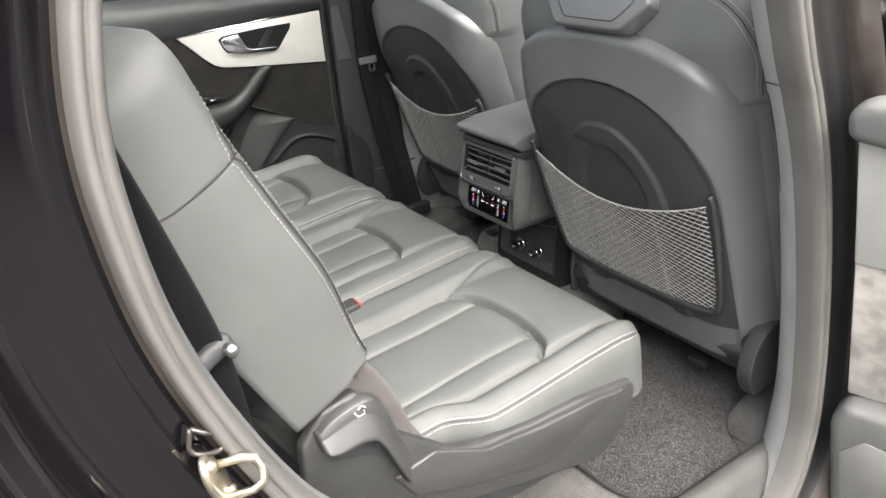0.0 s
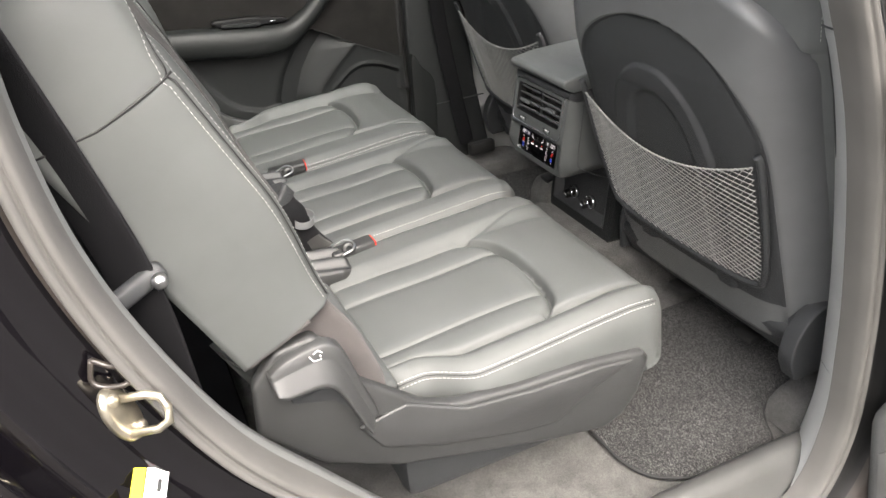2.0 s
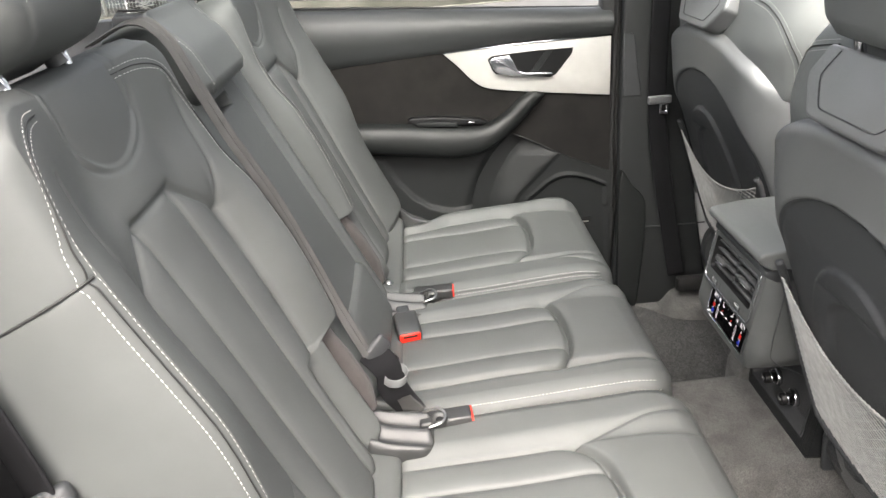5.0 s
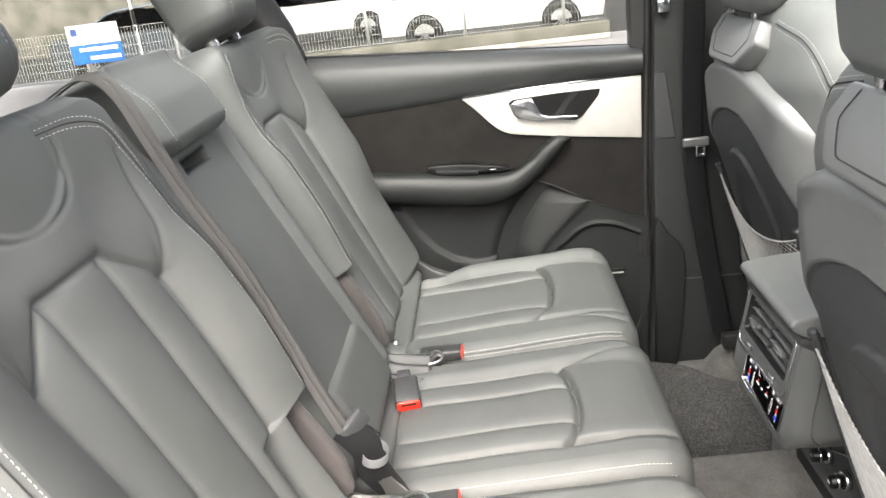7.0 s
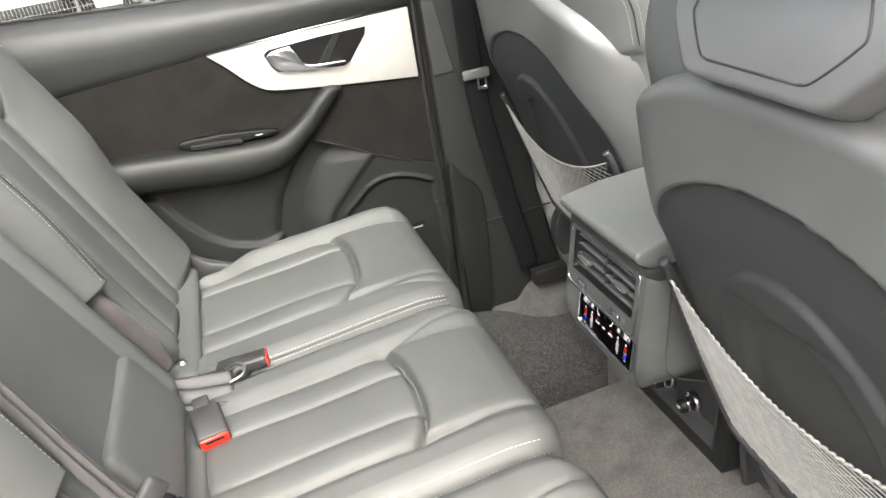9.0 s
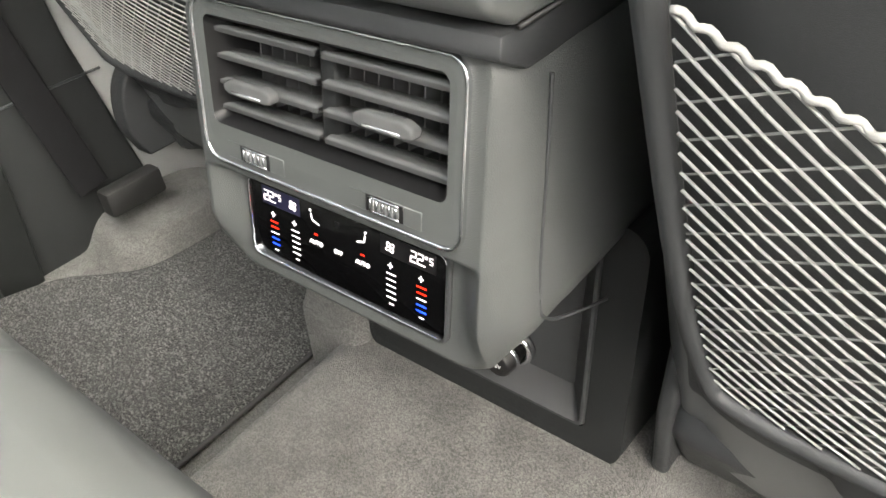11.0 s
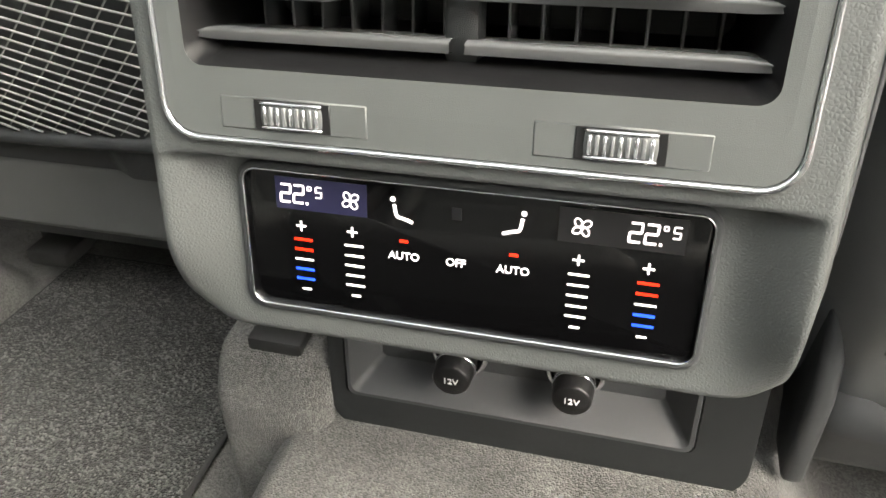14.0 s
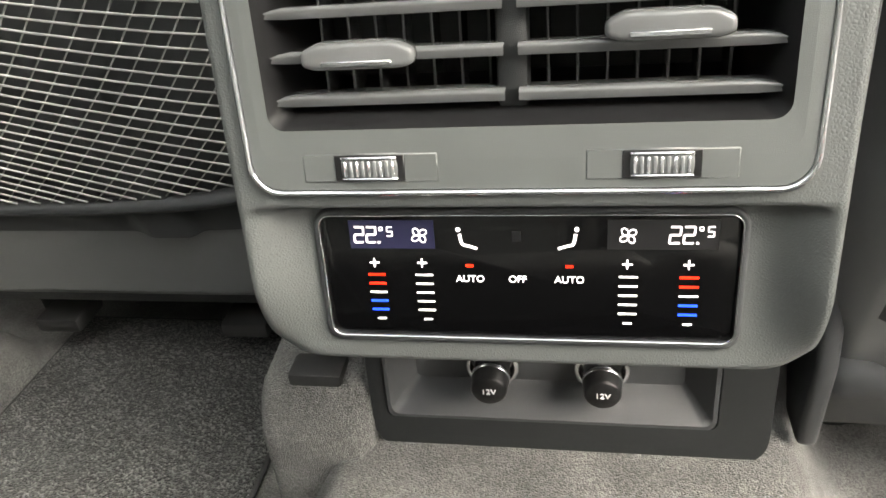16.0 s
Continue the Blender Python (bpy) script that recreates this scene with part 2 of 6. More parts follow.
LEATHER = mat("black_leather", (0.076, 0.0805, 0.0785), 0.55, 0, 0.18, 1300, 0.08, 9, 0.06, kind="grain", spec=0.42)
LEATHER_FRONT = mat("black_seat_leather", (0.116, 0.123, 0.121), 0.48, 0, 0.18, 1300, 0.08, 9, 0.05, kind="grain", spec=0.5)
WORN_WEBBING = mat("grey_belt_webbing", (0.055, 0.0542, 0.053), 0.5, 0, 0.6, 900, 0.1, 40)
# smooth lid leather; part of the window glare is in its lighter colour
GLARE_LEATHER = mat("smooth_glare_leather", (0.125, 0.131, 0.129), 0.30, 0, 0.18, 1300, 0.08, 9, 0.05, kind="grain", spec=0.6)
# the far door's leather, lightened for window light on the upper ledge
LIT_PAD_LEATHER = mat("lit_pad_leather", (0.034, 0.0365, 0.0365), 0.48, 0, 0.18, 1300, 0.08, 9, 0.05, kind="grain", spec=0.5)
# the same leather below, with the door's shade put into its colour
SHADED_LEATHER = mat("shaded_door_leather", (0.0105, 0.0117, 0.0117), 0.5, 0, 0.18, 1300, 0.08, 9, 0.05, kind="grain", spec=0.4)
# far pillar's copy of the pillar plastic, its shade put into the colour
SHADED_PILLAR_PLASTIC = mat("shaded_pillar_plastic", (0.019, 0.0205, 0.021), 0.55, 0, 0.35, 1600, 0.06, 20, 0.05, kind="grain", spec=0.35)
# door plastic darkened for the far door's shade; the console foot shares it
SHADED_PLASTIC = mat("shaded_door_plastic", (0.0135, 0.0147, 0.0152), 0.52, 0, 0.35, 1600, 0.06, 20, 0.05, kind="grain", spec=0.32)
THREAD = mat("pale_thread", (0.5, 0.5, 0.48), 0.7, 0, 0.4, 2500, 0.1)
SHELL = mat("dark_grey_plastic", (0.120, 0.124, 0.126), 0.36, 0, 0.25, 1600, 0.06, 20, 0.05, kind="grain", spec=0.9, coat=0.25)
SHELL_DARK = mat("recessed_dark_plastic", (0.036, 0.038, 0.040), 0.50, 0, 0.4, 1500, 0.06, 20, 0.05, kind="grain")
# pillar plastic beside the open door, lightened as daylight falls on it
TRIM = mat("lit_pillar_plastic", (0.38, 0.387, 0.380), 0.55, 0, 0.35, 1500, 0.06, 15, 0.06, kind="grain")
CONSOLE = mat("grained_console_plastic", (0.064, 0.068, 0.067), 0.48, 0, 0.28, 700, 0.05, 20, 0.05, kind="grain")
CONSOLE_FLAT = mat("fine_grey_plastic", (0.072, 0.077, 0.076), 0.45, 0, 0.15, 2500, 0.05, 20, 0.04)
SEAT_PLASTIC = mat("seat_side_plastic", (0.036, 0.037, 0.037), 0.40, 0, 0.3, 1500, 0.08, 20, 0.05, kind="grain")
SILL_PLASTIC = mat("sill_plastic", (0.062, 0.063, 0.061), 0.5, 0, 0.35, 1500, 0.08, 12, 0.06, kind="grain")
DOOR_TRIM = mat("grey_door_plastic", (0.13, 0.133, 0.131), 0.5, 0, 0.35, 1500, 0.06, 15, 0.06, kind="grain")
VENT_BLACK = mat("black_vent_plastic", (0.008, 0.008, 0.0085), 0.4, 0, 0.15, 2500, 0.1, 30, spec=0.3)
LOUVRE = mat("louvre_plastic", (0.085, 0.087, 0.088), 0.24, 0, 0.1, 2500, 0.1, 30)
CHROME = mat("satin_chrome", (0.75, 0.76, 0.78), 0.18, 1.0, 0.05, 900, 0.05, 30, 0.05)
GLASS_BLACK = mat("black_touch_glass", (0.002, 0.002, 0.0022), 0.08, 0, 0, vary=0.1, rough_vary=0.03, spec=0.25)
FABRIC = mat("grey_brown_cloth", (0.056, 0.050, 0.048), 0.9, 0, 0.5, 1800, 0.15, 25, sheen=0.1)
# far door's suede: shade is in the colour, unlike the open door's
SHADED_SUEDE = mat("shaded_suede", (0.010, 0.0091, 0.0085), 0.95, 0, 0.4, 1500, 0.3, 18, sheen=0.12, spec=0.2)
ALU = mat("brushed_aluminium_trim", (0.58, 0.57, 0.54), 0.42, 0.35, 0.08, 900, 0.04, 20, 0.04)
WEBBING = mat("black_belt_webbing", (0.008, 0.008, 0.009), 0.7, 0, 0.6, 900, 0.1, 40, spec=0.15)
PAINT = mat("black_metallic_paint", (0.0035, 0.003, 0.004), 0.07, 0.0, 0.0, vary=0.2, vary_scale=3, rough_vary=0.03, coat=0.5)
def rippled(ma, scale, strength):
    """Broad upright waves in a painted sheet, as panels show in their reflections."""
    nt = ma.node_tree
    co = nt.nodes.new("ShaderNodeTexCoord")
    mp = nt.nodes.new("ShaderNodeMapping")
    mp.inputs["Scale"].default_value = (1.0, 1.0, 0.22)
    no = nt.nodes.new("ShaderNodeTexNoise")
    no.inputs["Scale"].default_value, no.inputs["Detail"].default_value, no.inputs["Distortion"].default_value = scale, 1.5, 0.6
    bp = nt.nodes.new("ShaderNodeBump")
    bp.inputs["Strength"].default_value, bp.inputs["Distance"].default_value = strength, 0.03
    nt.links.new(co.outputs["Object"], mp.inputs["Vector"])
    nt.links.new(mp.outputs["Vector"], no.inputs["Vector"])
    nt.links.new(no.outputs["Fac"], bp.inputs["Height"])
    b = nt.nodes["Principled BSDF"]
    nt.links.new(bp.outputs["Normal"], b.inputs["Normal"])
    nt.links.new(bp.outputs["Normal"], b.inputs["Coat Normal"])


rippled(PAINT, 7.0, 0.32)
PAINT_IN = mat("jamb_paint", (0.048, 0.041, 0.037), 0.34, 0.2, 0.05, 60, vary=0.25, vary_scale=9, coat=0.2)
RUBBER = mat("grey_door_seal_rubber", (0.095, 0.092, 0.087), 0.62, 0, 0.25, 900, 0.08, 14)
RUBBER_BLACK = mat("black_rubber", (0.012, 0.012, 0.012), 0.6, 0, 0.2, 900, 0.1, 14)
ZINC = mat("yellowish_zinc_steel", (0.62, 0.57, 0.46), 0.3, 0.9, 0.3, 500, 0.2, 40)
STEEL = mat("bare_steel", (0.5, 0.5, 0.5), 0.3, 1.0, 0.1, 500, 0.1, 40)
BUCKLE_PLASTIC = mat("dark_buckle_plastic", (0.030, 0.031, 0.031), 0.38, 0, 0.2, 1800, 0.08, 30, 0.05, kind="grain")
RED = mat("red_release_plastic", (0.75, 0.03, 0.015), 0.35, 0, 0.05, 900, 0.05, 30)
CARPET = speckle("grey_cut_pile_carpet", (0.080, 0.079, 0.075), (0.205, 0.201, 0.192), 900, mid=0.5, span=0.30, dist=0.0012)
MAT_PILE = speckle("dark_speckled_mat", (0.0035, 0.0035, 0.004), (0.155, 0.155, 0.148), 520, mid=0.67, span=0.17, dist=0.003)
MAT_EDGE = mat("dark_mat_binding", (0.022, 0.022, 0.022), 0.85, 0, 0.4, 900, 0.1)
DARKTRIM = mat("dark_load_area_trim", (0.008, 0.008, 0.0085), 0.95, 0, 0.3, 600, 0.2, 14, spec=0.1)
HEADLINER = mat("pale_headliner", (0.45, 0.44, 0.42), 0.9, 0, 0.3, 900, 0.05, 14)
NET = mat("pale_net_cord", (0.31, 0.31, 0.297), 0.75, 0, 0.4, 1600, 0.12, 60)
PANE = clear("window_glass", (0.27, 0.277, 0.267))
ROOF_GLASS = bpy.data.materials.new("tinted_roof_glass")
ROOF_GLASS.use_nodes = True
_rn = ROOF_GLASS.node_tree
_tr, _gl, _mx = _rn.nodes.new("ShaderNodeBsdfTransparent"), _rn.nodes.new("ShaderNodeBsdfGlossy"), _rn.nodes.new("ShaderNodeMixShader")
_tr.inputs["Color"].default_value, _gl.inputs["Roughness"].default_value, _mx.inputs["Fac"].default_value = (0.86, 0.88, 0.88, 1), 0.02, 0.04
_rn.links.new(_tr.outputs["BSDF"], _mx.inputs[1])
_rn.links.new(_gl.outputs["BSDF"], _mx.inputs[2])
_rn.links.new(_mx.outputs["Shader"], _rn.nodes["Material Output"].inputs["Surface"])
LIT_WHITE = glow("lit_white", (1.0, 0.93, 0.97), 0.105)
LIT_RED = glow("lit_red", (1.0, 0.02, 0.006), 0.08)
LIT_BLUE = glow("lit_blue", (0.006, 0.06, 1.0), 0.095)
LCD = glow("lcd_backlight", (0.007, 0.007, 0.026), 0.03)
LCD_DIM = glow("lcd_dim", (0.003, 0.0028, 0.0034), 0.02)


# ---- frames of reference ----
def axes(origin, ax, ay, az):
    m = Matrix.Identity(4)
    for k, v in enumerate((ax, ay, az, origin)):
        for r in range(3):
            m[r][k] = v[r]
    return m


def side_plane(y, out=-1):
    """Local xy is the car's xz plane; local z points out of the car's right side (out=-1) or left side (out=1, x mirrored)."""
    return axes((0, y, 0), (1, 0, 0), (0, 0, 1), (0, -1, 0)) if out < 0 else axes((0, y, 0), (-1, 0, 0), (0, 0, 1), (0, 1, 0))


LEAN = radians(24.8)
BACK_UP, BACK_OUT = (-math.sin(LEAN), 0, math.cos(LEAN)), (math.cos(LEAN), 0, math.sin(LEAN))
TILT = radians(4.6)


# ---- car shell: floor, roof, walls ----
floor = tagged(part("floor", box("floor", 3.2, 1.62, 0.06, 0.004, at=(0.35, 0, -0.03)), CARPET), "grey carpeted car floor", "floor", kind="structure")


def tunnel_sheet():
    xs, ys = np.linspace(0.1, 1.5, 60), np.linspace(-0.30, 0.30, 70)
    x, y = np.meshgrid(xs, ys, indexing="ij")
    h = 0.120 * (1 - smooth01((np.abs(y - 0.0) - 0.145) / 0.085))
    return grid("floor_tunnel", np.stack([x, y, h + 0.003 + 0.004 * np.sin(x * 9)], -1), flip=False)


tunnel = tagged(part("floor_tunnel", tunnel_sheet(), CARPET), "grey carpeted hump along the car floor", "floor hump", kind="structure")


def footmat(outline, label):
    me = slab("floor_mat", [tuple(p) for p in outline], 0.014, 0.004, 2, 0.002)
    ob = tagged(part("floor_mat", me, MAT_PILE), label, "floor mat", "rear floor mats")
    part("mat_binding", tube("mat_binding", [(x, y, 0.011) for x, y in outline], 0.0038, 6, closed=True), MAT_EDGE, ob, "dark sewn edge binding")
    return ob


bay = spline([(0.43, -0.34), (0.428, -0.56), (0.432, -0.64), (0.46, -0.695), (0.53, -0.733), (0.63, -0.742), (0.695, -0.730), (0.722, -0.69), (0.745, -0.660), (0.79, -0.638), (0.85, -0.624), (0.98, -0.612)], 4).tolist()
footmat(bay + [(0.98, -0.295), (0.80, -0.30), (0.62, -0.315), (0.44, -0.315)], "dark speckled pile floor mat beside the door sill")
bay = spline([(0.43, 0.32), (0.428, 0.60), (0.44, 0.68), (0.50, 0.712), (0.60, 0.708), (0.68, 0.676), (0.728, 0.622), (0.77, 0.585), (0.85, 0.572), (1.02, 0.565)], 4).tolist()
footmat((bay + [(1.02, 0.268), (0.44, 0.268)])[::-1], "dark speckled pile floor mat behind the passenger seat")

def floor_swell(x0, y0, sx, sy, h):
    """A smooth carpeted rise where the floor meets the pillar foot."""
    x, y = np.meshgrid(np.linspace(-1, 1, 30), np.linspace(-1, 1, 30), indexing="ij")
    r = np.abs(x) ** 3 + np.abs(y) ** 3
    return grid("floor_swell", np.stack([x0 + sx * x, y0 + sy * y, 0.001 + h * smooth01((1.15 - r) / 0.8)], -1))


for yc, sy in ((0.668, 0.085), (-0.700, 0.072)):
    tagged(part("floor_swell", floor_swell(0.865, yc, 0.125, sy, 0.045), CARPET), "smooth grey carpeted rise beside the pillar foot", "floor rise", kind="structure")

# roof, unseen: cloth-lined frame, its glass openings sized for light from above
roof_bits = [box("b", 2.6, 0.25, 0.04, 0.01, 2, (0.15, sy * 0.555, 1.30)) for sy in (-1, 1)] + [box("b", w, 0.86, 0.04, 0.01, 2, (x, 0, 1.301)) for x, w in ((-0.74, 0.82), (0.455, 0.17), (1.245, 0.41))]
roof = tagged(part("ceiling", join("ceiling", roof_bits), HEADLINER), "unseen pale cloth headliner round openings that let light in", "ceiling", kind="structure")
for x, w in ((0.02, 0.70), (0.79, 0.50)):
    pane = tagged(part("roof_pane", box("roof_pane", w, 0.86, 0.005, 0.0, 1, (x, 0, 1.312)), ROOF_GLASS), "unseen glass roof panel added to let light in from above", "glass roof", kind="structure")


def sweep(name, curve, profile, closed=False, plane_y=0.0, out=1):
    """Carry a profile of (offset outwards in xz, y) along a curve of (x, z)."""
    c = np.array(curve, float)
    t = np.gradient(c, axis=0)
    t /= np.linalg.norm(t, axis=1, keepdims=True)
    nrm = np.stack([-t[:, 1], t[:, 0]], 1) * out
    rows = [np.stack([c[:, 0] + d * nrm[:, 0], np.full(len(c), y), c[:, 1] + d * nrm[:, 1]], 1) for d, y in profile]
    return grid(name, np.stack(rows))


# right door opening: rear edge down round the wheel arch, sill, and B-pillar edge
REAR_EDGE = spline([(-0.20, 1.28), (-0.262, 1.13), (-0.29, 1.04), (-0.308, 0.95), (-0.311, 0.863), (-0.299, 0.748), (-0.265, 0.625), (-0.205, 0.485), (-0.12, 0.365), (-0.03, 0.245), (0.06, 0.12), (0.17, 0.02), (0.30, -0.035)], 8)
FRONT_EDGE = spline([(0.30, -0.045), (0.46, -0.05), (0.60, -0.04), (0.675, 0.02), (0.705, 0.15), (0.695, 0.30), (0.677, 0.42), (0.645, 0.57), (0.611, 0.689), (0.57, 0.79), (0.542, 0.848), (0.47, 1.02), (0.34, 1.28)], 8)
SEAL = [(d * 0.68 - 0.012, y) for d, y in [(0.0, -0.775), (0.002, -0.800), (0.008, -0.815), (0.016, -0.820), (0.021, -0.8165), (0.0235, -0.813), (0.026, -0.817), (0.033, -0.822), (0.040, -0.816), (0.0435, -0.805), (0.046, -0.790), (0.046, -0.775)]]
body_rear = thing("quarter_panel", "glossy black rear quarter of a car with its door jamb", "car body", kind="structure")
part("door_seal", sweep("door_seal", REAR_EDGE, SEAL, out=-1), RUBBER, body_rear, "thick grey rubber door seal")
part("inner_trim", sweep("inner_trim", REAR_EDGE, [(0.004, -0.742), (-0.010, -0.752), (-0.015, -0.775), (-0.008, -0.786)], out=-1), DOOR_TRIM, body_rear, "grey plastic inner trim")
part("door_jamb", sweep("door_jamb", REAR_EDGE, [(0.014, -0.785), (0.019, -0.791), (0.024, -0.794)], out=-1), PAINT_IN, body_rear, "brownish grey painted door jamb")
# the small ridges are made up, shaped to catch reflections as long streaks
skin = sweep("jamb_step", REAR_EDGE, [(0.024, -0.794), (0.030, -0.799), (0.036, -0.7985), (0.046, -0.803), (0.052, -0.8065), (0.057, -0.8075), (0.062, -0.8050), (0.076, -0.806), (0.084, -0.8085), (0.090, -0.8125), (0.096, -0.8105), (0.106, -0.815), (0.114, -0.822), (0.119, -0.832), (0.122, -0.855), (0.126, -0.869), (0.132, -0.877), (0.138, -0.8795), (0.144, -0.878), (0.150, -0.884), (0.157, -0.896), (0.161, -0.914), (0.166, -0.927), (0.172, -0.934), (0.179, -0.9365), (0.188, -0.935), (0.20, -0.941), (0.215, -0.9465), (0.23, -0.946), (0.252, -0.953), (0.262, -0.9495), (0.270, -0.954), (0.30, -0.960), (0.318, -0.9575), (0.326, -0.9615), (0.38, -0.963), (0.50, -0.955)], out=-1)
for v in skin.vertices:
    # the body side leans inwards towards the roof
    v.co.y += 0.40 * max(v.co.z - 0.55, 0.0) ** 2 * float(smooth01((-0.80 - v.co.y) / 0.10))
part("jamb_step", skin, PAINT, body_rear)

body_front = thing("door_pillar", "grey trimmed B-pillar with rubber seal between the doors", "car pillar", kind="structure")
SEAL_F = [(d, y - 0.045) for d, y in SEAL]
part("door_seal", sweep("door_seal", FRONT_EDGE, SEAL_F, out=-1), RUBBER, body_front, "ribbed grey rubber door seal")
part("pillar_trim", sweep("pillar_trim", FRONT_EDGE, [(0.16, -0.71), (0.10, -0.725), (0.07, -0.738), (0.05, -0.752), (0.028, -0.765), (0.012, -0.79), (0.0, -0.812), (0.003, -0.832)], out=-1), TRIM, body_front, "smooth plastic pillar cover, lightened for light from the door opening")
part("seal_gap", sweep("seal_gap", FRONT_EDGE, [(0.044, -0.838), (0.048, -0.836), (0.058, -0.842), (0.066, -0.850), (0.074, -0.850), (0.082, -0.862)], out=-1), RUBBER_BLACK, body_front)
part("door_jamb", sweep("door_jamb", FRONT_EDGE, [(0.081, -0.860), (0.086, -0.872), (0.094, -0.879), (0.104, -0.881), (0.112, -0.886), (0.122, -0.887)], out=-1), PAINT_IN, body_front, "brownish grey painted door jamb")
part("jamb_return", sweep("jamb_return", FRONT_EDGE, [(0.121, -0.887), (0.128, -0.892), (0.134, -0.900), (0.139, -0.897), (0.144, -0.886), (0.152, -0.884), (0.158, -0.892), (0.165, -0.886), (0.30, -0.885)], out=-1), PAINT, body_front)

TRIM_D = [(0.05, -0.7545), (0.028, -0.7675), (0.012, -0.7925), (0.001, -0.8135)]


def edge_x(z):
    k = FRONT_EDGE[12:]
    return float(np.interp(z, k[:, 1], k[:, 0]))


for z in (0.80, 0.22):
    part("trim_joint", tube("trim_joint", [(edge_x(z) + d, y, z - 0.25 * d) for d, y in TRIM_D], 0.0013, 6), SHELL_DARK, body_front)
outline = [(0.046, -0.757, 0.775), (0.030, -0.7665, 0.775), (0.027, -0.769, 0.765), (0.026, -0.770, 0.70), (0.026, -0.770, 0.60), (0.034, -0.7645, 0.592), (0.046, -0.757, 0.592)]
part("panel_joint", tube("panel_joint", [(edge_x(z) + d, y, z) for d, y, z in outline], 0.0012, 6), SHELL_DARK, body_front)

# door sill inside
sill_pts = []
for x in np.linspace(-0.05, 1.3, 30):
    sill_pts.append([(x, y, z) for y, z in ((-0.725, 0.002), (-0.738, 0.018), (-0.75, 0.042), (-0.764, 0.055), (-0.785, 0.05), (-0.80, 0.03), (-0.82, -0.02), (-0.86, -0.06), (-0.95, -0.10))])
tagged(part("door_sill", grid("door_sill", np.array(sill_pts)), SILL_PLASTIC), "grey plastic sill trim under the door opening", "door sill", kind="structure")

# striker, wire loop and sticker on the jamb
striker = thing("door_striker", "yellowish zinc striker loop screwed to the black door jamb", "door striker", m=axes((-0.294, -0.818, 0.594), (0.36, 0.88, 0.31), (0.87, -0.46, 0.18), (-0.30, -0.20, 0.93)))
part("plate", disc("plate", [(0.0, 0.003), (0.022, 0.003), (0.026, 0.001), (0.027, -0.004), (0, -0.004)], 28, Matrix.Rotation(radians(-90), 4, "X") @ Matrix.Diagonal((0.75, 1.35, 1, 1))), ZINC, striker)
part("loop", tube("loop", [(-0.012, 0, -0.016), (-0.012, 0.03, -0.016), (-0.008, 0.042, -0.012), (0.0, 0.045, 0.0), (0.004, 0.042, 0.012), (0.006, 0.03, 0.016), (0.006, 0, 0.016)], 0.0042, 10), ZINC, striker)
for z in (-0.024, 0.024):
    part("screw", disc("screw", [(0, 0.006), (0.005, 0.006), (0.0065, 0.004), (0.0065, 0)], 12, Matrix.Translation((0, 0.002, z)) @ Matrix.Rotation(radians(-90), 4, "X")), ZINC, striker)
loop = spline([(-0.305, -0.808, 0.655), (-0.292, -0.815, 0.648), (-0.278, -0.812, 0.637), (-0.282, -0.812, 0.622), (-0.30, -0.814, 0.626), (-0.31, -0.81, 0.634), (-0.305, -0.808, 0.655)], 5)
tagged(part("buffer_bracket", tube("buffer_bracket", loop, 0.0028, 8), PAINT_IN), "small brown painted bracket above the striker", "bracket")
WARN_Y = mat("yellow_label", (0.75, 0.70, 0.02), 0.5)
WARN_W = mat("white_label", (0.8, 0.82, 0.85), 0.5)
sticker = thing("warning_sticker", "yellow and white warning sticker on the black door jamb", "sticker", m=axes((-0.297, -0.822, 0.495), (0.86, 0.0, -0.51), (0.36, 0.70, 0.62), (0.357, -0.717, 0.602)))
part("yellow_band", box("yellow_band", 0.012, 0.05, 0.0006, 0.0002, 1, (-0.012, 0, 0)), WARN_Y, sticker)
part("white_field", box("white_field", 0.022, 0.05, 0.0006, 0.0002, 1, (0.006, 0, 0)), WARN_W, sticker)
part("red_mark", box("red_mark", 0.006, 0.01, 0.0004, 0.0001, 1, (0.004, -0.012, 0.0004)), RED, sticker)
part("black_mark", box("black_mark", 0.004, 0.012, 0.0004, 0.0001, 1, (0.009, 0.008, 0.0004)), RUBBER_BLACK, sticker)


# ---- rear seats ----
def on_edge(w, r, relief, y, x_sign, deg):
    a = radians(deg)
    x = x_sign * (w / 2 - r + r * math.sin(a))
    return (x, y, -r * (1 - math.cos(a)) + float(relief(np.array([x]), np.array([y]))[0]) * math.cos(a))


